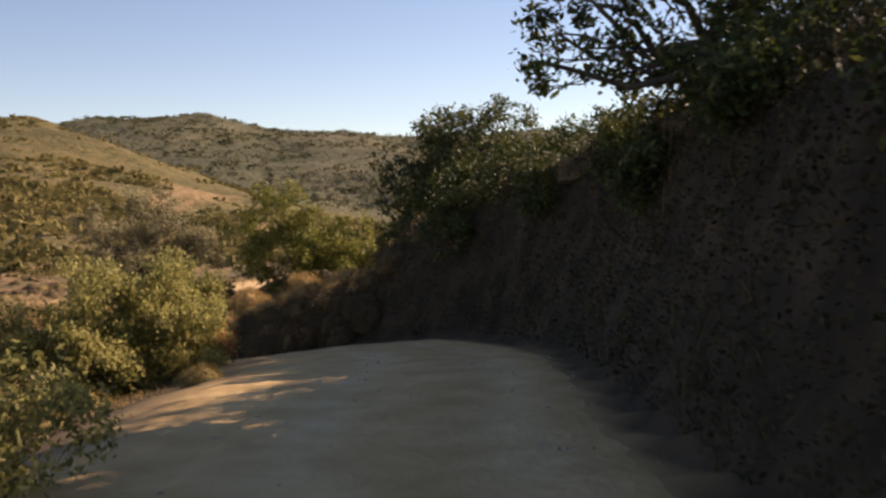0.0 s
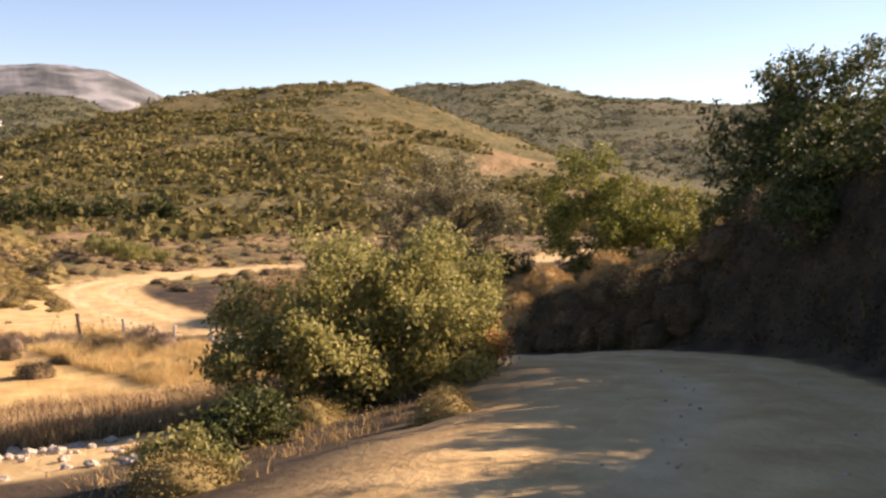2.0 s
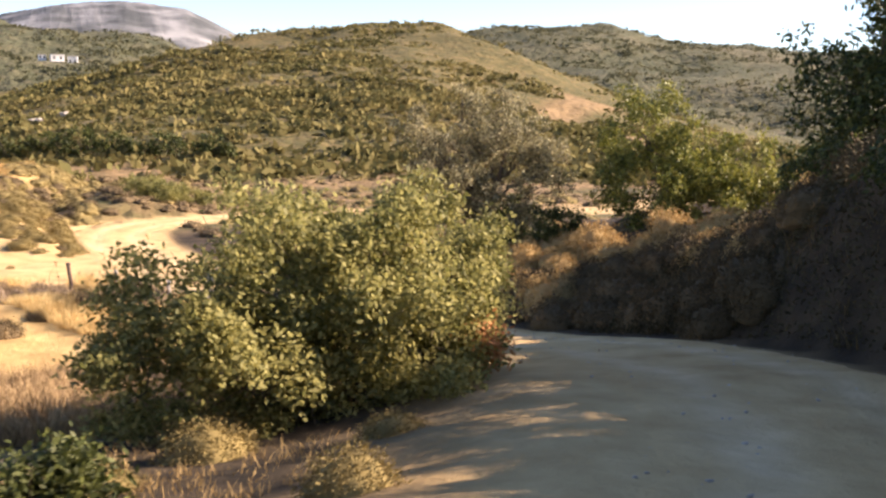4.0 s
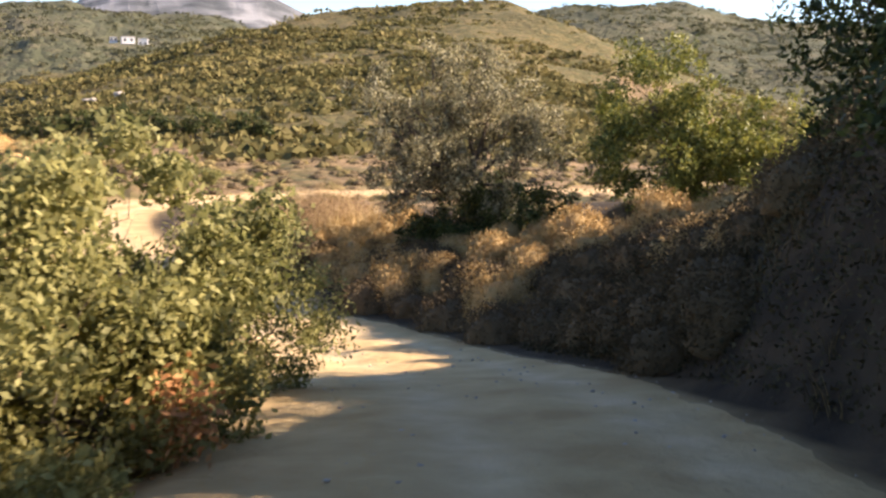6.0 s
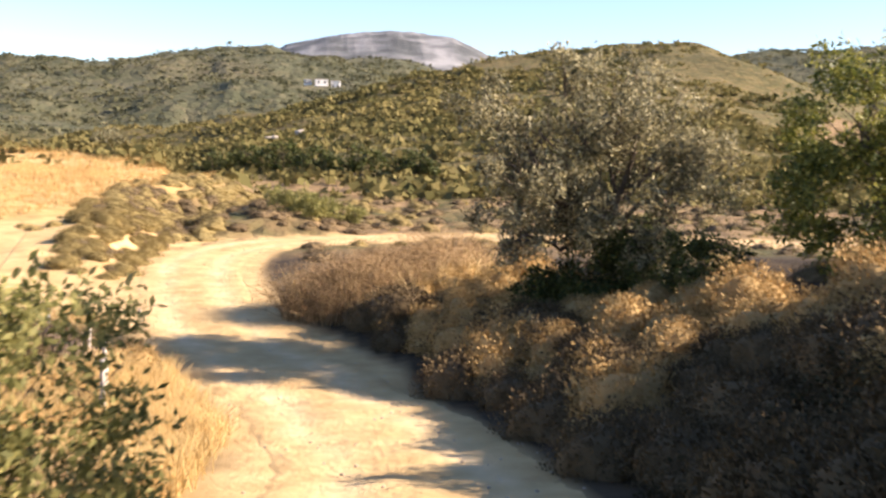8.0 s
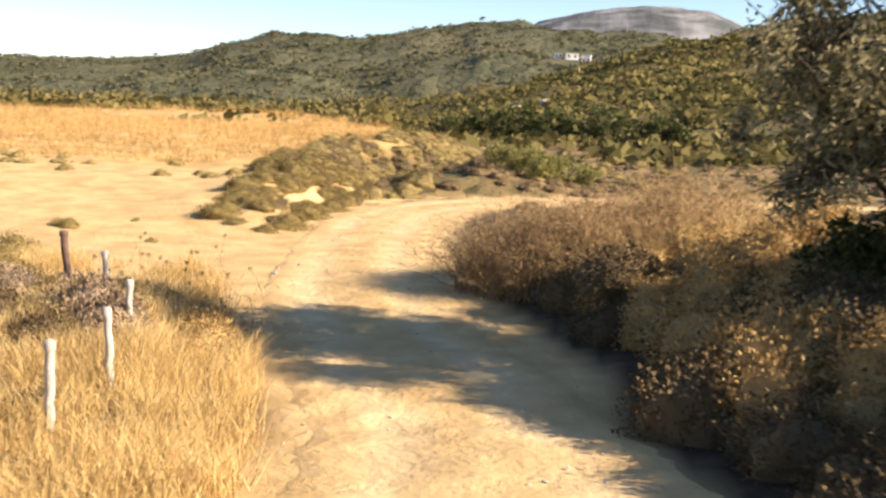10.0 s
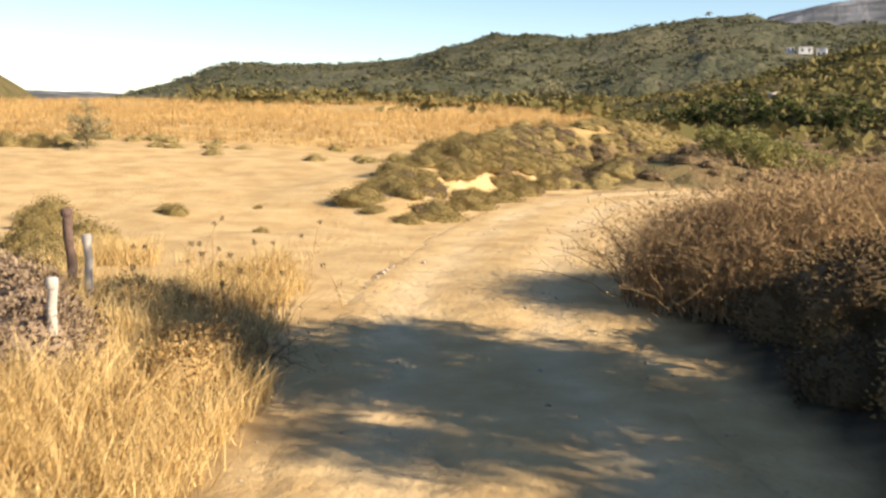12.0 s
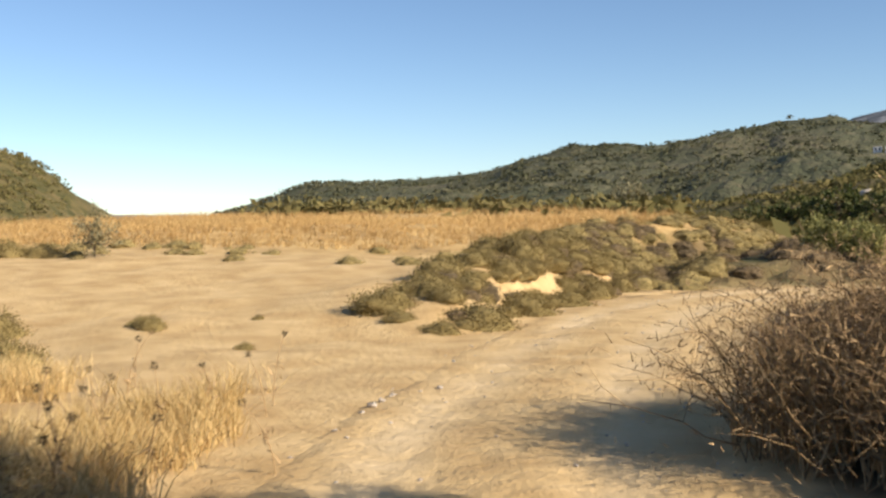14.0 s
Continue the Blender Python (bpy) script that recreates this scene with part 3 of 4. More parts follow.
# open olive beside the bend
tree("olive_tree", 5.4, 3.2, at_ground(5.4, 3.2), [(0.9, 0.4, 4.6, 0.6, 0.9), (-0.8, -0.2, 4.6, 0.55, 0.9), (2.4, 0.2, 3.0, 0.7, 0.8), (-2.3, -0.4, 3.5, 1.0, 0.8), (-2.3, -0.8, 2.5, 0.9, 0.8), (0, 0, 3.9, 1.35, 0.8), (-1.4, -0.5, 3.0, 1.3, 0.8), (1.3, 0.3, 3.2, 1.3, 0.8), (0.2, 0.9, 2.5, 1.2, 0.8), (-1.0, 0.6, 2.0, 1.1, 0.8), (1.7, -0.6, 2.0, 1.1, 0.8), (-0.2, -0.8, 1.7, 1.2, 0.8), (-1.9, -0.8, 1.5, 0.9, 0.8), (0.6, -0.6, 0.9, 1.0, 0.8)],
     36000, 0.056, "olive", "thin-leaved grey olive tree with bare twigs on the bank", "tree", 0.12, 13, shell=0.45, slim=0.34, sparse_lumps=15, spread=0.4)
# full green tree behind the golden cushions
tree("green_oak", 10.4, 0.6, at_ground(10.4, 0.6), [(-1.03, 0.46, 2.85, 1.42, 1.0), (0.34, -0.34, 1.94, 1.54, 0.9), (1.71, -0.91, 1.71, 1.31, 0.9), (-1.03, -0.46, 1.14, 1.54, 0.8), (2.96, -1.48, 1.14, 1.14, 0.8), (0.68, -1.03, 0.8, 1.37, 0.8)],
     42000, 0.056, "leafgreen", "full bright green oak bush above the bank", "tree", 0.12, 14, stems=2, sparse_lumps=18, spread=0.6)
# unseen oak scrub added further up the slope to cast shade on the bank
tree("slope_oak", 9.7, -8.3, at_ground(9.7, -8.3), [(0, 0, 1.2, 1.15, 0.9), (0.3, -1.7, 1.1, 1.15, 0.9), (-0.1, 1.5, 0.9, 1.0, 0.9), (0.2, -3.2, 1.0, 1.0, 0.9), (0.1, 0.4, 0.4, 1.0, 0.8)],
     16000, 0.075, "oak", "low evergreen oak added out of sight up the slope to shade the bank", "tree", 0.1, 18, stems=3)
# big mastic bush on the inside of the bend
tree("mastic_bush", -4.0, -15.3, at_ground(-4.0, -15.3), [(1.5, 1.0, 1.55, 0.8, 0.9), (0.8, 0.4, 1.7, 0.95, 0.9), (0.0, 0.2, 1.65, 1.05, 0.9), (1.3, 0.5, 0.7, 0.7, 0.9), (-1.1, 0, 1.65, 1.1, 0.9), (-1.9, -0.3, 1.2, 0.95, 0.9), (-2.4, -0.8, 0.7, 0.7, 0.9), (0.45, -0.7, 0.9, 0.9, 0.9), (0.95, -0.3, 0.7, 0.65, 0.9), (-0.5, -0.9, 0.8, 0.95, 0.9), (-1.5, -1.0, 0.7, 0.85, 0.8), (0.3, -0.3, 0.6, 1.1, 0.8)],
     68000, 0.04, "mastic", "large yellow-green mastic bush beside the road", "bush", 0.06, 15, stems=4, slim=0.5, shell=0.6, sparse_lumps=15, spread=0.72)
tree("roadside_shrub", -1.85, -12.2, at_ground(-1.85, -12.2), [(0, 0, 1.45, 0.75, 0.9), (0.4, -0.3, 0.9, 0.6, 0.8), (-0.6, 0.2, 1.15, 0.85, 0.8), (0.2, 0.3, 0.5, 0.7, 0.8), (-1.1, -0.5, 0.9, 0.8, 0.9), (-0.5, -0.6, 0.5, 0.7, 0.9)],
     19000, 0.032, "mastic", "twiggy yellow-green shrub at the road edge", "bush", 0.035, 16, stems=3, shell=0.2)


for j, (x, y, s) in enumerate([(4.4, 2.8, 0.9), (5.6, 2.4, 1.15), (6.9, 1.3, 1.0), (6.4, 3.6, 1.3)]):
    tree("understory_bush", x, y, at_ground(x, y, 0.1), [(0, 0, 0.6 * s, 0.75 * s, 0.9), (0.5 * s, 0.2, 0.45 * s, 0.6 * s, 0.9), (-0.5 * s, 0, 0.4 * s, 0.6 * s, 0.9)],
         6000, 0.048, "oak", "dark bush under the olive tree", "bush", 0.03, 360 + j, stems=2)
bush = bpy.data.objects["mastic_bush"]
sprig = np.random.default_rng(377)
quick_mesh("dead_sprig", leaf_quads(np.array([1.35, 0.45, 0.75]) + sprig.normal(size=(420, 3)) * np.array([0.13, 0.13, 0.16]) + np.array([0, -1.2, 0]), 0.036, sprig, slim=0.5), 4, M["rustleaf"], bush)["kind"] = "stuff"
# lower shrubs on the outer side of the road
for j, (x, y, s, leafmat) in enumerate([(-7.4, -19.6, 0.6, "oak"), (-8.3, -21.2, 0.42, "mastic"), (-10.9, -27.6, 1.15, "mastic"), (-11.9, -26.0, 0.9, "sageleaf")]):
    tree("verge_shrub", x, y, at_ground(x, y, 0.1), [(0, 0, 0.55 * s, 0.65 * s, 0.9), (0.4 * s, 0.3 * s, 0.4 * s, 0.5 * s, 0.9), (-0.4 * s, -0.3 * s, 0.35 * s, 0.5 * s, 0.9)],
         5000, 0.034, leafmat, "low leafy shrub on the outer verge", "bush", 0.03, 330 + j, stems=2)


# dark bushes that cling to the shaded bank
def beside(y, off):
    """A place at that y of the road's centre line, off metres to the right of the road's edge."""
    k = int(np.argmin(np.abs(LINE_Y[:180] - y)))
    return LINE[k, 0] + TANGENT[k, 1] * (HALF + off), LINE[k, 1] - TANGENT[k, 0] * (HALF + off)


for j, (along_y, off, s) in enumerate([(-16.2, 1.0, 0.9), (-19.4, 1.2, 0.8), (-18.0, 2.3, 1.0), (-22.0, 1.3, 0.7), (-24.2, 1.0, 0.7), (-26.8, 1.3, 0.8), (-28.4, 2.6, 0.9), (-30.2, 1.1, 0.75), (-31.5, 2.4, 0.9), (-33.5, 1.2, 0.8), (-25.5, 2.6, 0.9), (-15.6, 1.5, 0.8), (-16.8, 1.9, 1.0), (-20.6, 2.2, 0.9), (-23.0, 2.4, 1.0)]):
    x, y = beside(along_y, off)
    tree("bank_bush", x, y, at_ground(x, y, 0.15), [(0, 0, 0.75 * s, 0.85 * s, 0.9), (0.5 * s, 0.4 * s, 0.6 * s, 0.65 * s, 0.9), (-0.5 * s, -0.3 * s, 0.4 * s, 0.65 * s, 0.9)],
         4600, 0.048, "oak", "dark evergreen bush clinging to the shaded bank", "bush", 0.035, 300 + j, stems=2)


def cushion(name, x, y, radius, height, leaf_mat, label, seed, leaves=5200, leaf=0.0165):
    """A low rounded cushion plant: a rough twig core under a coat of tiny leaves."""
    r = np.random.default_rng(seed)
    foot = tagged(new(name), label, "shrub", "cushion shrubs")
    foot.location = (x, y, at_ground(x, y, 0.03))
    bm = bmesh.new()
    bmesh.ops.create_icosphere(bm, subdivisions=3, radius=1)
    for v in bm.verts:
        k = 0.85 + 0.3 * noise.noise(v.co * 1.6 + Vector((seed, 0, 0))) + 0.06 * noise.noise(v.co * 5 + Vector((0, seed, 0)))
        wide = 1 / max(0.05, math.hypot(v.co.x, v.co.y)) if -0.7 < v.co.z < 0 else 1
        v.co = Vector((v.co.x * wide * k * radius, v.co.y * wide * k * radius, max(v.co.z, -0.7) * k * height)) * 0.82
    core = bpy.data.meshes.new("core")
    bm.to_mesh(core)
    pts = np.array([v.co for v in bm.verts if v.co.z > -0.3 * height])
    bm.free()
    core.polygons.foreach_set("use_smooth", [True] * len(core.polygons))
    core.materials.append(M[leaf_mat])
    ob = new("core", core)
    ob.parent = foot
    p = pts[r.integers(0, len(pts), leaves)] * r.uniform(0.98, 1.2, (leaves, 1)) + r.normal(size=(leaves, 3)) * 0.075 * radius
    quick_mesh("foliage", leaf_quads(p, leaf, r, up=0.3, slim=0.65, out=p * 0.5, spikes=True), 3, M[leaf_mat], foot)
    return foot


LABELS = {"gold": "golden dry cushion shrub on the sandy slope", "sage": "grey-green thorny cushion shrub on sandy ground", "heath": "greyish-brown dry heath cushion on the slope", "grey": "grey-mauve dry cushion shrub beside the fence"}
kinds = {}
for j, (kind, rad, hei) in enumerate([("gold", 0.5, 0.55), ("gold", 0.48, 0.45), ("sage", 0.55, 0.48), ("sage", 0.6, 0.42), ("heath", 0.55, 0.48), ("grey", 0.5, 0.52)]):
    kinds.setdefault(kind, []).append(cushion("cushion_shrub", 0, -300 - j, rad, hei, kind, LABELS[kind], 200 + j))


def plant_cushions(kind, spots, seed, lo=0.6, hi=1.3, stuff="", flat=1.0):
    """Copies of a cushion; with stuff, all of them joined into one piece of ground cover of that name."""
    r = np.random.default_rng(seed)
    pieces = []
    for x, y in spots:
        s = r.uniform(lo, hi)
        proto = kinds[kind][r.integers(len(kinds[kind]))]
        if stuff:
            m = pose(x, y, at_ground(x, y, 0.04), r.uniform(-6, 6), r.uniform(-6, 6), r.uniform(0, 360))
            turn = np.array(m.to_3x3()) * s @ np.diag([1, 1, 0.75])
            for part in proto.children:
                co = np.empty(len(part.data.vertices) * 3, np.float32)
                part.data.vertices.foreach_get("co", co)
                co = co.reshape(-1, 3) @ turn.T + np.array(m.translation)
                if part.name.startswith("foliage"):
                    pieces.append(co.reshape(-1, 3, 3)[:1300])
                else:
                    tri = np.empty(len(part.data.polygons) * 3, np.int32)
                    part.data.polygons.foreach_get("vertices", tri)
                    pieces.append(co[tri.reshape(-1, 3)])
            continue
        c = copy_thing(proto, pose(x, y, at_ground(x, y, 0.04), r.uniform(-6, 6), r.uniform(-6, 6), r.uniform(0, 360)))
        c.scale = (s, s * r.uniform(0.85, 1.15), s * flat * r.uniform(0.8, 1.2))
    if stuff:
        tagged(quick_mesh(stuff, np.concatenate(pieces), 3, M[kind]), LABELS[kind].replace("shrub", "scrub"), "scrub", kind="stuff")


def scatter(n, x0, x1, y0, y1, seed, keep, gap=0.55):
    """Places in a box that suit a test of side of road and position, kept apart from one another."""
    r = np.random.default_rng(seed)
    out = []
    for _ in range(n * 40):
        x, y = r.uniform(x0, x1), r.uniform(y0, y1)
        s, _k = road_frame(np.array([x]), np.array([y]))
        if keep(x, y, float(s[0])) and all((x - a) ** 2 + (y - b) ** 2 > gap**2 for a, b in out):
            out.append((x, y))
            if len(out) == n:
                break
    return out


def on_mound(x, y):
    """On the hummock and the near scarp, but for the bare cut in its face."""
    d = x - np.interp(y, SCARP_Y, SCARP_X)
    if math.hypot(x + 7.4, (y - 23.8) * 0.8) < 0.95 or math.hypot(x + 8.2, (y - 25) * 0.5) < 0.4 or math.hypot(x + 7.4, y - 29) < 0.7:
        return False
    return -1.25 - 0.08 * (y - 15) < d < 1.2 and y > 15.3


plant_cushions("gold", scatter(66, 0, 10, -13, 12, 31, lambda x, y, s: HALF + 0.9 + 0.5 * (y > 0) + 1.5 * (y < -5) < s < HALF + 4.6, 0.85), 41, 0.8, 1.9)
plant_cushions("heath", scatter(84, -2, 9, -14, 8, 33, lambda x, y, s: HALF + 0.3 + 0.95 * smooth(0, 3, y) < s < HALF + 2.9, 0.75), 43, 0.8, 1.7)
plant_cushions("heath", [(-3.4, 2.2), (-3.7, 2.6)], 70, 0.6, 0.8)
plant_cushions("sage", scatter(112, -12.5, -5.4, 15, 33, 32, lambda x, y, s: s < -HALF - 0.3 and on_mound(x, y), 0.72), 42, 0.55, 1.45, flat=0.8)
plant_cushions("heath", scatter(10, -9, -3.4, -2, 3, 34, lambda x, y, s: s < -HALF - 1.2), 44)
plant_cushions("grey", [(-4.7, 1.75), (-5.2, 2.3), (-7.6, 4.6), (-8.3, 5.4), (-7.1, 3.7), (-8.9, 4.7)], 45, 1.1, 1.5)
plant_cushions("gold", [(-3.65, 2.3), (-3.95, 3.0), (-3.55, 1.5), (-5.0, 4.6), (-5.5, 4.3), (-5.9, 3.4), (-6.6, 4.0), (-5.2, 3.6), (-4.5, 4.4)], 46, 0.8, 1.2)
plant_cushions("sage", [(-9.2, 7.6), (-9.9, 8.2), (-11.2, 9.4), (-10.5, 9.9), (-12.4, 11), (-13.2, 12.2)], 47, 0.6, 1.1)
plant_cushions("heath", scatter(26, -12.5, -5.4, 16, 34, 90, lambda x, y, s: s < -HALF - 0.3 and on_mound(x, y), 0.7), 91, 0.5, 1.0, "mound_heath")
plant_cushions("heath", scatter(70, -13, -6, 25, 42, 97, lambda x, y, s: s < -HALF - 0.6 and -1.8 < x - np.interp(y, SCARP_Y, SCARP_X) < 1.3, 0.55), 98, 0.7, 1.3, "scarp_heath")
plant_cushions("heath", scatter(70, -9, 2, 31, 47, 99, lambda x, y, s: s < -HALF - 0.5 and x > np.interp(y, SCARP_Y, SCARP_X), 0.6), 100, 0.6, 1.4, "bend_heath")
plant_cushions("sage", scatter(130, -16, -3, 29, 60, 94, lambda x, y, s: abs(s) > HALF + 0.5 and -2.6 < x - np.interp(y, SCARP_Y, SCARP_X) < 3.2, 0.7), 95, 0.6, 1.7, "scarp_scrub")
plant_cushions("sage", scatter(70, -34, -10, 19, 30, 92, lambda x, y, s: s < -4 and abs(y - 25.6 - 0.25 * (x + 9)) < 2.0 and fbm(np.array([x * 0.35]), np.array([y * 0.5]), 96)[0] > 0.02, 0.22), 93, 0.2, 0.85, "field_margin_scrub")
plant_cushions("sage", scatter(26, -13, -3, -24, -8, 39, lambda x, y, s: -HALF - 6 < s < -HALF - 1.6, 0.8), 49, 0.5, 1.1)
plant_cushions("sage", [(-11.15, 13.55), (-11.5, 13.75)], 71, 0.5, 0.65)
plant_cushions("sage", [(-8.7, 12.6), (-10.2, 15.2)], 72, 0.25, 0.35)
plant_cushions("sage", [(-22, 21), (-22.9, 20.6), (-21.4, 21.6)], 73, 0.9, 1.3)
plant_cushions("gold", scatter(60, 2, 14, -16, 14, 55, lambda x, y, s: HALF + 3 < s < HALF + 9, 0.7), 50, 0.6, 1.3, "golden_scrub")
plant_cushions("heath", scatter(120, -14, 12, -38, 14, 38, lambda x, y, s: HALF + 1.2 < s < HALF + 8, 0.7), 48, 0.6, 1.3, "heath_scrub")
plant_cushions("sage", scatter(150, -9, 30, 21, 62, 56, lambda x, y, s: abs(s) > HALF + 0.6 and (y > 34 or s > 0) and x > np.interp(y, SCARP_Y, SCARP_X) + 1, 0.9), 57, 0.6, 1.7, "sage_scrub")
plant_cushions("heath", scatter(190, -9, 34, 21, 62, 58, lambda x, y, s: abs(s) > HALF + 0.6 and (y > 34 or s > 0) and x > np.interp(y, SCARP_Y, SCARP_X) + 1, 0.9), 59, 0.6, 1.7, "valley_heath")
for group in kinds.values():
    for proto in group:
        for ob in (*proto.children, proto):
            bpy.data.objects.remove(ob)


def grass(name, x0, x1, y0, y1, n, height, seed, keep, label, tuft=7, width=0.006, material="straw"):
    """Blades of dry grass in tufts over a stretch of ground."""
    r = np.random.default_rng(seed)
    x, y = r.uniform(x0, x1, n), r.uniform(y0, y1, n)
    s, _k = road_frame(x, y)
    good = keep(x, y, s)
    x, y = x[good], y[good]
    z = land(x, y)
    x, y, z = (np.repeat(q, tuft) for q in (x, y, z))
    m = len(x)
    x, y = x + r.normal(size=m) * 0.06, y + r.normal(size=m) * 0.06
    h = height * r.uniform(0.45, 1.15, m)
    lean = r.normal(size=(m, 2)) * 0.45
    h = h * (1 + 0.7 * fbm(x * 0.9, y * 0.9, 97))
    a = r.uniform(0, math.pi, m)
    wx, wy = np.cos(a) * width * r.uniform(0.7, 1.6, m), np.sin(a) * width * r.uniform(0.7, 1.6, m)
    root = np.stack([x, y, z - 0.03], -1)
    top = root + np.stack([lean[:, 0] * h, lean[:, 1] * h, h], -1)
    side = np.stack([wx, wy, 0 * wx], -1)
    midp = root * 0.45 + top * 0.55 + np.stack([-lean[:, 0] * h * 0.2, -lean[:, 1] * h * 0.2, 0 * h], -1)
    q = np.concatenate([np.stack([root - side, root + side, midp + side * 0.8, midp - side * 0.8], 1), np.stack([midp - side * 0.8, midp + side * 0.8, top + side * 0.1, top - side * 0.1], 1)])
    return tagged(quick_mesh(name, q, 4, M[material]), label, "grass", kind="stuff")


grass("dry_grass", -11, -1.5, -8, 9.6, 19000, 0.38, 51, lambda x, y, s: (s < -HALF - 0.1 + 0.6 * fbm(x, y, 94) - 0.15 * smooth(2.5, 5, y) - 0.22 * np.maximum(y - 6, 0)) & (s > -6.5) & (fbm(x * 0.7, y * 0.7, 95) > -0.42 + 0.36 * smooth(3, 8, y)), "tall golden dry grass along the fence", 8, 0.004)
def on_straw(x, y, s):
    return (x < np.interp(y, SCARP_Y, SCARP_X) - 1.6 - 2.2 * (y < 30)) & (y > 27.5 + 0.25 * (x + 9))


grass("field_straw", -75, -6, 18, 60, 26000, 0.3, 52, lambda x, y, s: on_straw(x, y, s) & (fbm(x * 0.3, y * 0.3, 91) > -0.2), "pale golden straw over the field", 6, 0.008, "fieldstraw")
grass("plateau_grass", -90, -6, 40, 94, 15000, 0.5, 60, lambda x, y, s: on_straw(x, y, s) & (fbm(x * 0.1, y * 0.2, 89) > -0.12), "taller golden grass towards the far edge of the field", 6, 0.011, "fieldstraw")
# straw-like grass in a darker tone that carries the bank's shade
grass("bank_grass", -16, 8, -40, -10, 5000, 0.36, 53, lambda x, y, s: (s > HALF + 0.1) & (s < HALF + 5) & (fbm(x * 0.8, y * 0.8, 92) > -0.2), "dry grass over the bank, its brown darkened to hold the shade", 8, 0.005, "shade_grass")
grass("fence_grass", -16, -2.5, -15, -5, 19000, 0.42, 57, lambda x, y, s: (s < -HALF - 1.3 - 1.2 * (y < -9)) & (s > -12) & (fbm(x * 0.6, y * 0.6, 103) > -0.38), "brown dry weeds below the road by the fence", 7, 0.005, "twig")
grass("verge_grass", -14, -1.5, -36, -6, 9000, 0.13, 54, lambda x, y, s: (s < -HALF - 2.3) & (s > -HALF - 5) & (fbm(x * 0.8, y * 0.8, 93) > -0.02), "short dry grass on the outer verge", 5, 0.004, "gold")


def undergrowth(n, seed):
    """A low tangle of leaves, coloured dark to deepen the bank's shade, thicker in some places than in others."""
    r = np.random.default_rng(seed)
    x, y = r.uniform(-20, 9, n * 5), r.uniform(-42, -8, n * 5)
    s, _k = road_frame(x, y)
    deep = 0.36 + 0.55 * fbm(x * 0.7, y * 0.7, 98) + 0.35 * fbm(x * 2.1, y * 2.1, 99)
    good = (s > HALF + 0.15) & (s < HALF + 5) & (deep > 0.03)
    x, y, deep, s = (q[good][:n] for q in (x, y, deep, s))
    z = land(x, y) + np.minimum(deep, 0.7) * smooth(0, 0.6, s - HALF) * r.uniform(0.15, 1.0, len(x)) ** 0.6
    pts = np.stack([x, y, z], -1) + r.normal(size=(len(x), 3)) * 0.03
    return tagged(quick_mesh("bank_undergrowth", leaf_quads(pts, 0.03, r, slim=0.5), 4, M["undergrowth"]), "tangled undergrowth over the bank, leaves coloured dark to deepen its shade", "undergrowth", kind="stuff")


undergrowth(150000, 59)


def thicket(name, x, y, wide, deep, tall, canes, seed, label):
    """A tangle of dry arching canes with small withered leaves."""
    r = np.random.default_rng(seed)
    foot = tagged(new(name), label, "bush")
    base = at_ground(x, y)
    foot.location = (x, y, base)
    tubes, tips = [], []
    spots = r.uniform(-1, 1, (canes, 2))
    spots = spots[(spots**2).sum(1) < 1] * np.array([wide, deep])
    feet = land(x + spots[:, 0], y + spots[:, 1]) - base - 0.05
    for (sx, sy), z0 in zip(spots, feet):
        h = tall * (1.05 - 0.55 * ((sx / wide) ** 2 + (sy / deep) ** 2)) * r.uniform(0.5, 1.1)
        lean = r.normal(size=2) * 0.5
        t = np.linspace(0, 1, 6)
        p = np.stack([sx + lean[0] * t**1.6, sy + lean[1] * t**1.6, z0 + h * (1.5 * t - 0.55 * t**2)], -1) + r.normal(size=(6, 3)) * 0.035
        tubes.append(tube(p, 0.009 * (1 - 0.75 * t) * r.uniform(0.6, 1.5), 3))
        tips += [p[3], p[4], p[5]]
        for _ in range(2):
            q = p[r.integers(2, 5)]
            e = q + r.normal(size=3) * 0.22 + np.array([0, 0, 0.12])
            tubes.append(tube(np.linspace(q, e, 3) + r.normal(size=(3, 3)) * 0.02, np.array([0.004, 0.003, 0.001]), 3))
            tips.append(e)
    v, f = joined(tubes)
    ob = mesh_object("cane_tangle", v.tolist(), f, M["twig"], foot)
    tagged(ob, kind="stuff")
    tips = np.repeat(np.array(tips), 5, 0)
    pts = tips + r.normal(size=tips.shape) * 0.1
    quick_mesh("foliage", leaf_quads(pts, 0.05, r, up=0.7, slim=0.09, spikes=True), 3, M["twig"], foot)
    return foot


thicket("roadside_weeds", -3.95, 3.7, 0.3, 0.5, 0.26, 70, 73, "dark withered weeds at the edge of the road")
thicket("bramble_thicket", 0.6, 8.7, 1.9, 1.6, 1.6, 1700, 71, "dry brown bramble thicket reaching into the road")
thicket("bramble_thicket", 2.6, 9.6, 1.8, 1.7, 1.6, 1200, 72, "dry brown bramble thicket on the bank end")


grass("thicket_grass", -1.2, 4.4, 6.6, 11, 420, 0.85, 58, lambda x, y, s: (s > HALF + 0.25) & (fbm(x * 0.8, y * 0.8, 96) > -0.1), "pale dry stalks standing in the brambles", 6, 0.005)


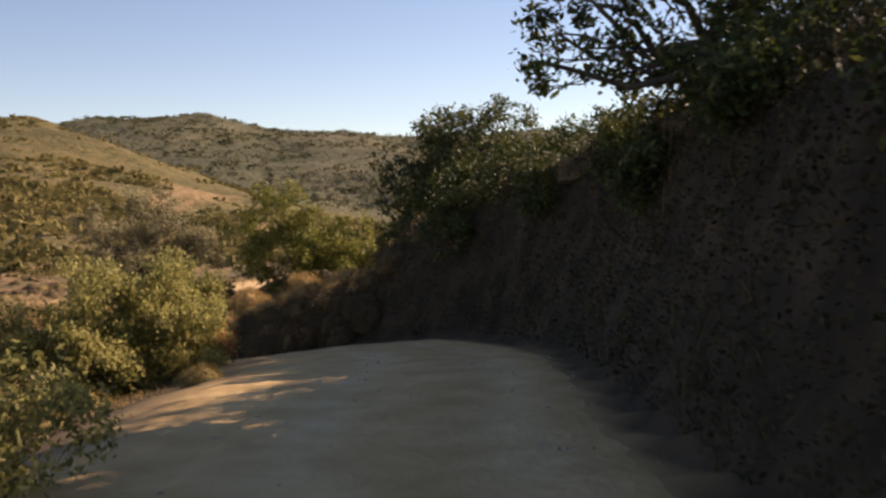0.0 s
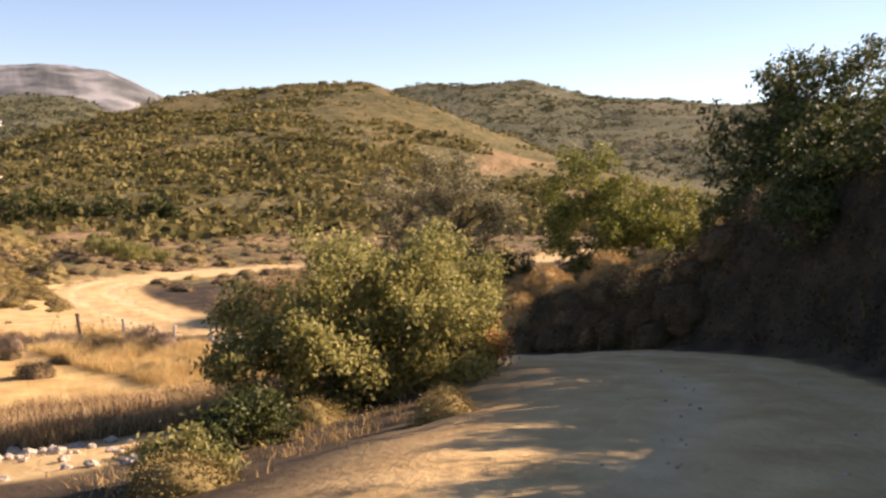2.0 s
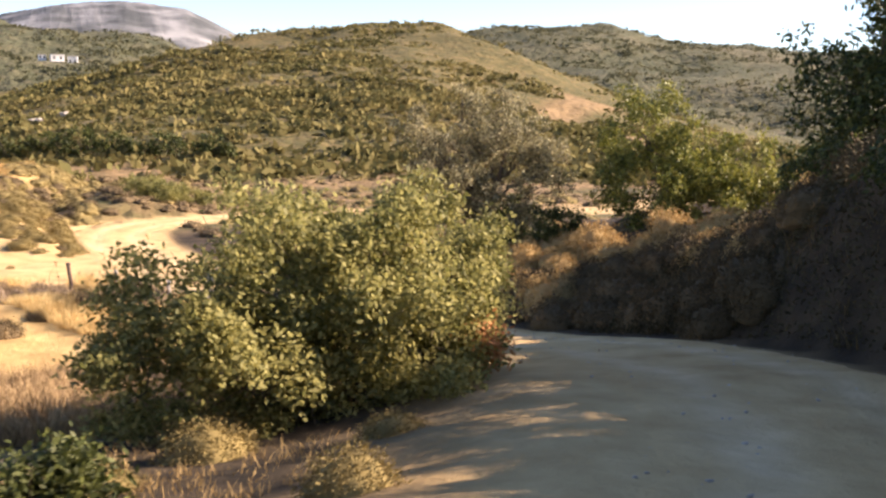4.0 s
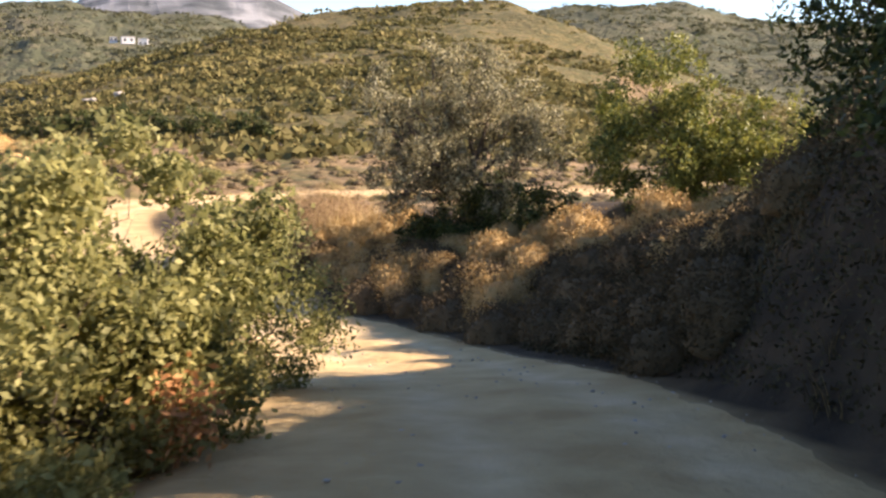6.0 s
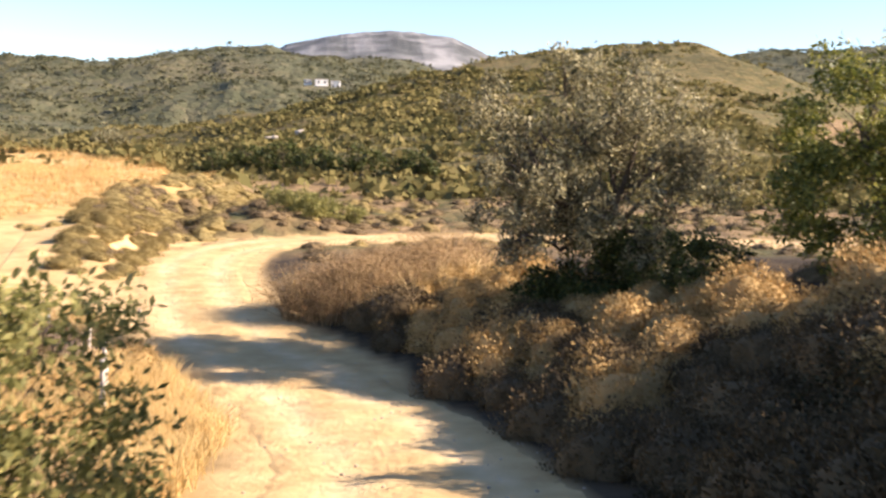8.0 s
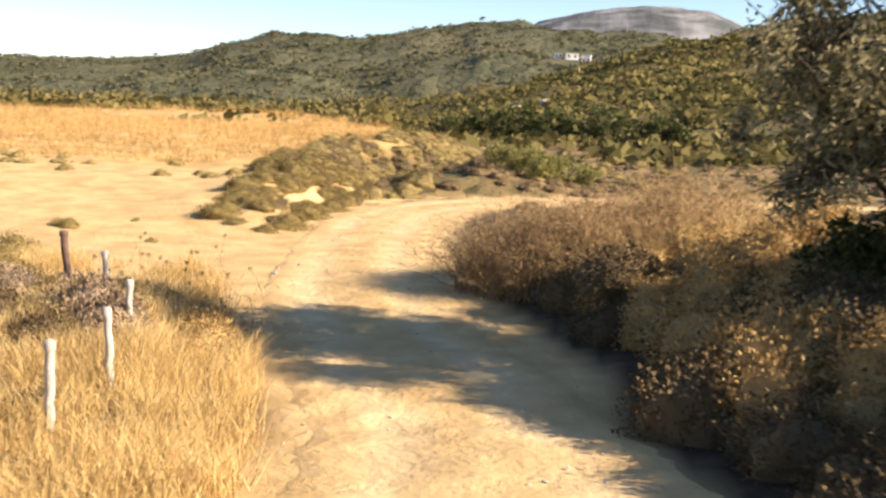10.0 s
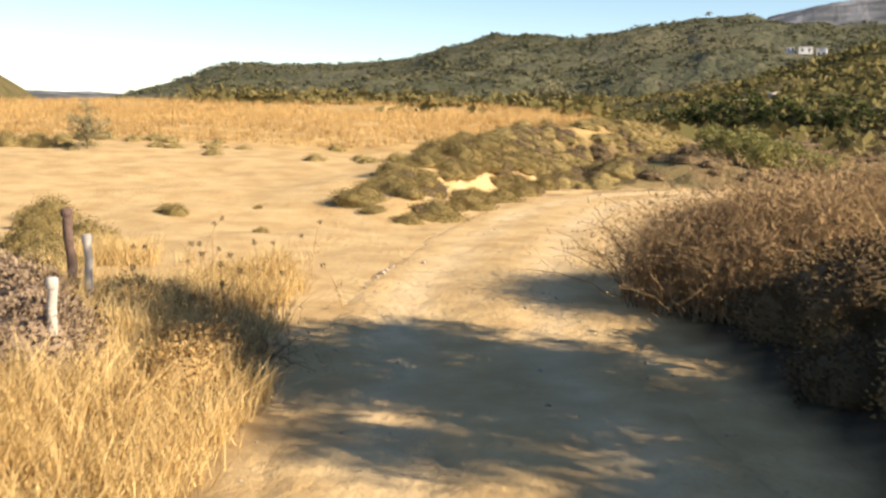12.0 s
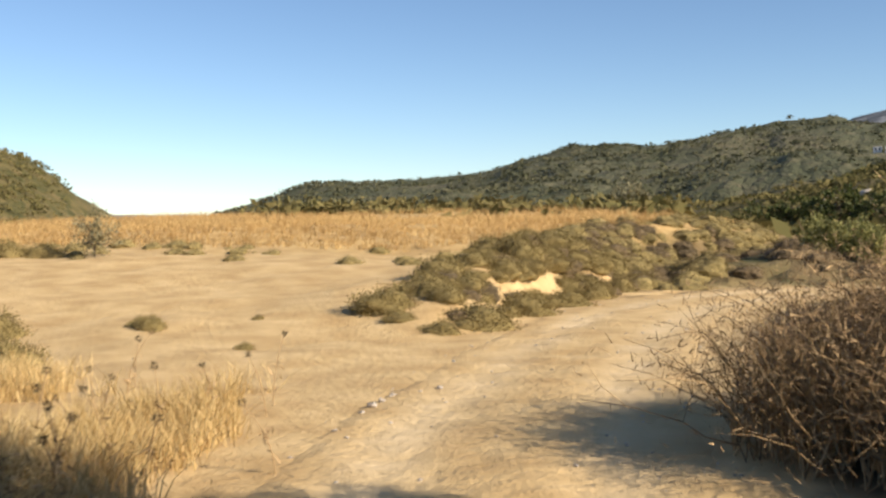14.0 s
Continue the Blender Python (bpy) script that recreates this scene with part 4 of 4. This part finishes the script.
def thistle(x, y, tall, seed):
    """A withered thistle: one bent stalk, a spiny head and a few dry leaves."""
    r = np.random.default_rng(seed)
    foot = tagged(new("thistle"), "withered brown thistle standing in dry grass", "plant", "dry thistles")
    foot.location = (x, y, at_ground(x, y, 0.02))
    t = np.linspace(0, 1, 6)
    p = np.stack([r.normal() * 0.12 * t**2, r.normal() * 0.12 * t**2, tall * t], -1)
    v, f = tube(p, 0.006 * (1 - 0.4 * t), 5)
    mesh_object("stalk", v.tolist(), f, M["twig"], foot)
    d = unit(60, r)
    quick_mesh("head", leaf_quads(p[-1] + d * 0.018, 0.02, r, slim=0.16, out=d, spikes=True), 3, M["heath"], foot)
    low = p[r.integers(0, 4, 14)] + r.normal(size=(14, 3)) * 0.03
    quick_mesh("leaf_tuft", leaf_quads(low, 0.05, r, up=0.3, slim=0.16), 4, M["twig"], foot)
    return foot


for j in range(22):
    spot = np.random.default_rng(700 + j)
    thistle(-4.1 - 3.6 * spot.uniform(), 4.6 + 4.2 * spot.uniform(), spot.uniform(0.35, 0.75), 720 + j)


# ---- scrub on the hillsides ----
def scrub(name, n, r0, r1, a0, a1, size, seed, label, cut=-0.12, sprays=22, lush=0.0, material="hillshrub", tall=0.6, soft=0.3, spray=0.34):
    r = np.random.default_rng(seed)
    rr = np.sqrt(r.uniform(r0 * r0, r1 * r1, n))
    az = np.radians(r.uniform(a0, a1, n))
    x, y = -2 + rr * np.sin(az), -12 + rr * np.cos(az)
    thick = fbm(x / 45, y / 45, 71) + 0.6 * fbm(x / 9, y / 9, 72) + lush * (1 - rr / r1)
    thick = thick - 3 * bare_patch(x, y) - 3 * (np.hypot(x + 3.5, (y - 494) * 0.6) < 11)
    ok = thick > cut + r.normal(size=n) * soft
    x, y, rr = x[ok], y[ok], rr[ok]
    z = land(x, y)
    m = len(x)
    s = size * r.uniform(0.3, 1.75, m) ** 2
    turn, long = r.uniform(0, math.pi, m), r.uniform(0.7, 1.8, m)
    # each shrub is a dome of sprays of leaves
    dome = unit(m * sprays, r)
    dome[:, 2] = np.abs(dome[:, 2])
    dome *= r.uniform(0.45, 1.0, (m * sprays, 1))
    s, turn, long = (np.repeat(q, sprays) for q in (s, turn, long))
    vx, vy = dome[:, 0] * long * 1.4 * s, dome[:, 1] / np.sqrt(long) * 1.4 * s
    ca, sa = np.cos(turn), np.sin(turn)
    foot = np.repeat(np.stack([x, y, z], -1), sprays, 0)
    p = foot + np.stack([vx * ca - vy * sa, vx * sa + vy * ca, dome[:, 2] * s * tall], -1)
    return tagged(quick_mesh(name, leaf_quads(p, s * spray, r, up=0.1, slim=0.6), 4, M[material]), label, "scrub", kind="stuff")


scrub("valley_scrub", 14000, 74, 190, -18, 48, 0.6, 61, "dark green scrub over the foot of the hill", 0.12, 14, -0.3, spray=0.4)
scrub("hill_scrub", 46000, 150, 328, -14, 48, 0.62, 65, "dark green scrub over the brown hillside", 0.36, 12, 0.16, soft=0.36, spray=0.4)
scrub("far_scrub", 26000, 340, 735, -44, 14, 0.95, 62, "dark woods over the far hillside", 0.0, 8, material="farwood", spray=0.42)
scrub("east_scrub", 15000, 400, 910, 14, 48, 1.1, 63, "dark scrub over the far hill", 0.0, 8, material="farwood", spray=0.42)
scrub("knoll_scrub", 4500, 95, 176, -62, -40, 0.36, 64, "green scrub on the near knoll", -0.5, 18, spray=0.24)
scrub("field_edge_scrub", 950, 99, 122, -29, -8, 0.75, 66, "low green and brown bushes along the field edge", 0.05, 50, tall=0.75, spray=0.16)


# ---- fence posts ----
def fence_post(x, y, top, radius, material, label, lean=(0, 0), seed=0):
    r = np.random.default_rng(seed)
    z = at_ground(x, y, 0.1)
    h = top - z
    foot = tagged(new("fence_post"), label, "post", "fence posts")
    foot.location = (x, y, z)
    steps = np.linspace(0, 1, 9)
    p = np.stack([lean[0] * steps * h + r.normal(size=9) * 0.006, lean[1] * steps * h + r.normal(size=9) * 0.006, steps * h], -1)
    v, f = tube(p, radius * (1 - 0.15 * steps) * r.uniform(0.93, 1.07, 9), 10)
    mesh_object("shaft", v.tolist(), f, M[material], foot)
    cv, cf = tube(p[-1] + np.array([[0, 0, -0.07], [0, 0, 0.0], [0, 0, 0.015]]), [radius * 1.12, radius * 1.15, radius * 0.7], 10)
    mesh_object("cap", cv.tolist(), cf, M[material], foot)
    return foot


WHITE = "weathered whitish fence post in dry grass"
fence_post(-3.35, -2.2, 1.2, 0.042, "post", WHITE, (0.02, 0.0), 1)
fence_post(-3.65, -0.4, 1.1, 0.042, "post", WHITE, (-0.05, 0.02), 2)
fence_post(-4.4, 1.7, 1.0, 0.042, "post", WHITE, (0.03, 0), 3)
fence_post(-5.6, 3.7, 1.02, 0.045, "post", WHITE, (-0.02, 0), 4)
fence_post(-6.75, 4.9, 1.1, 0.06, "rust", "dark weathered fence post leaning in the grass", (-0.1, 0.05), 5)


# ---- far things: houses, rock, single trees ----
def box(name, x0, x1, y0, y1, z0, z1, material, parent, label="", bevel=0.03):
    bm = bmesh.new()
    bmesh.ops.create_cube(bm, size=1)
    for v in bm.verts:
        v.co = Vector(((x0 + x1) / 2 + v.co.x * (x1 - x0), (y0 + y1) / 2 + v.co.y * (y1 - y0), (z0 + z1) / 2 + v.co.z * (z1 - z0)))
    bmesh.ops.bevel(bm, geom=bm.edges[:], offset=bevel, segments=1, affect="EDGES")
    k = bpy.data.meshes.new(name)
    bm.to_mesh(k)
    bm.free()
    k.materials.append(M[material])
    ob = new(name, k)
    ob.parent = parent
    if label:
        ob["label"] = label
    return ob


def house(x, y, turn, wide, deep, tall, seed):
    """A small white house with a flat roof and dark windows on the side that faces the road."""
    r = np.random.default_rng(seed)
    foot = tagged(new("house"), "small white house far off on the wooded hillside", "house", "houses on the hill")
    foot.matrix_basis = pose(x, y, at_ground(x, y, 0.6), 0, 0, turn)
    box("wall", -wide / 2, wide / 2, -deep / 2, deep / 2, 0, tall, "plaster", foot)
    box("roof", -wide / 2 - 0.15, wide / 2 + 0.15, -deep / 2 - 0.15, deep / 2 + 0.15, tall, tall + 0.3, "stone", foot, "flat stone-grey roof")
    n = max(2, int(wide / 2.6))
    for i in range(n):
        cx = -wide / 2 + (i + 0.5) * wide / n
        box("window", cx - 0.45, cx + 0.45, -deep / 2 - 0.06, -deep / 2 + 0.1, 1.2, 2.5, "void", foot)
    return foot


house(-3.5, 500, 8, 6.0, 4, 3.2, 1)
house(3.5, 503, -4, 4.5, 3.5, 4.2, 2)
house(-10, 502, 5, 3.4, 3, 2.9, 3)


def rock(name, x, y, size, flat, seed, label):
    bm = bmesh.new()
    bmesh.ops.create_icosphere(bm, subdivisions=3, radius=1)
    for v in bm.verts:
        k = 1 + 0.5 * noise.noise(v.co * 1.1 + Vector((seed, 0, 0))) + 0.2 * noise.noise(v.co * 3.3 + Vector((0, seed, 0)))
        v.co = Vector((v.co.x * k * size, v.co.y * k * size * 0.8, v.co.z * k * size * flat))
    k = bpy.data.meshes.new(name)
    bm.to_mesh(k)
    bm.free()
    k.materials.append(M["stone"])
    ob = tagged(new(name, k), label, "rock")
    ob.location = (x, y, at_ground(x, y, -size * flat * 0.5))
    return ob


rock("outcrop", -9.3, 164, 1.4, 0.6, 3, "pale rock outcrop on the scrubby hillside")
rock("outcrop", -5.0, 167, 1.1, 0.7, 5, "pale rock outcrop on the scrubby hillside")
gully_rocks = np.random.default_rng(88)
for j in range(44):
    gx0, gy0 = -9.3 + gully_rocks.normal() * 0.9, -17.2 + gully_rocks.normal() * 1.3
    rock("stone", gx0, gy0, gully_rocks.uniform(0.03, 0.1), 0.7, 120 + j, "pale broken stone on the slope below the road")
for j, (x, y, s) in enumerate([(-4.75, 9.0, 0.055), (-4.82, 9.35, 0.04), (-4.7, 8.7, 0.03), (-4.88, 9.7, 0.032), (-4.6, 10.3, 0.035), (-4.7, 10.0, 0.025)]):
    rock("stone", x, y, s, 0.7, 20 + j, "small pale stone at the road edge")

tree("round_bush", -21.7, 89, at_ground(-21.7, 89), [(0, 0, 1.4, 1.5, 0.9), (1.2, 0, 1.0, 1.0, 0.9)], 2500, 0.13, "olive", "pale round bush beyond the field", "bush", 0.1, 81)
tree("thin_tree", -19.6, 21.6, at_ground(-19.6, 21.6), [(0, 0, 1.0, 0.5, 1.0), (0.35, 0.1, 0.6, 0.4, 0.9), (-0.35, 0, 0.7, 0.4, 0.9), (0.1, 0, 0.3, 0.4, 0.8)], 2400, 0.032, "olive", "thin half-bare sapling in the straw", "tree", 0.03, 82, shell=0.1)
for j, (x, y, s) in enumerate([(-15.5, 94, 1.0), (-11.5, 92, 1.2), (-8, 90, 1.1), (-4.5, 87, 1.2), (-1, 84, 1.0), (3, 82, 1.1), (8, 80, 1.0)]):
    tree("valley_tree", x, y, at_ground(x, y), [(0, 0, 1.5 * s, 1.5 * s, 0.8), (1.4 * s, 0.3, 1.1 * s, 1.2 * s, 0.8), (-1.3 * s, 0.2, 1.0 * s, 1.1 * s, 0.8)], 2600, 0.14, "oak", "dark green tree in the valley bottom", "tree", 0.12, 83 + j)
for j, (x, y) in enumerate([(-2.4, 38.5), (-0.9, 37.6), (0.6, 38.4), (-1.5, 40.5)]):
    tree("green_bush", x, y, at_ground(x, y), [(0, 0, 0.7, 0.9, 0.8), (0.8, 0.2, 0.5, 0.7, 0.8)], 2600, 0.07, "mastic", "fresh green bush in the hollow", "bush", 0.04, 95 + j)


# ---- loose gravel on the road ----
def gravel(n, seed):
    r = np.random.default_rng(seed)
    k = r.integers(0, len(fine), n)
    off = r.uniform(-1, 1, n)
    off = np.sign(off) * np.abs(off) ** 0.6 * (HALF - 0.1)
    x, y = fine[k, 0] + normal[k, 0] * off, fine[k, 1] + normal[k, 1] * off
    z = land(x, y)
    s = 0.009 * r.uniform(0.5, 1.6, n) ** 2
    bm = bmesh.new()
    bmesh.ops.create_icosphere(bm, subdivisions=1, radius=1)
    base = np.array([v.co for v in bm.verts])
    tri = np.array([[v.index for v in f.verts] for f in bm.faces])
    bm.free()
    v = base[None] * s[:, None, None] * (1 + 0.25 * r.normal(size=(n, len(base), 1))) * np.array([1.2, 1, 0.7]) + np.stack([x, y, z + s * 0.2], -1)[:, None]
    f = (tri[None] + (np.arange(n) * len(base))[:, None, None]).reshape(-1, 3)
    return tagged(mesh_object("gravel", v.reshape(-1, 3).tolist(), f.tolist(), M["stone"], smooth_faces=False), "scattered small pale stones on the dirt road", "gravel", kind="stuff")


gravel(1500, 5)
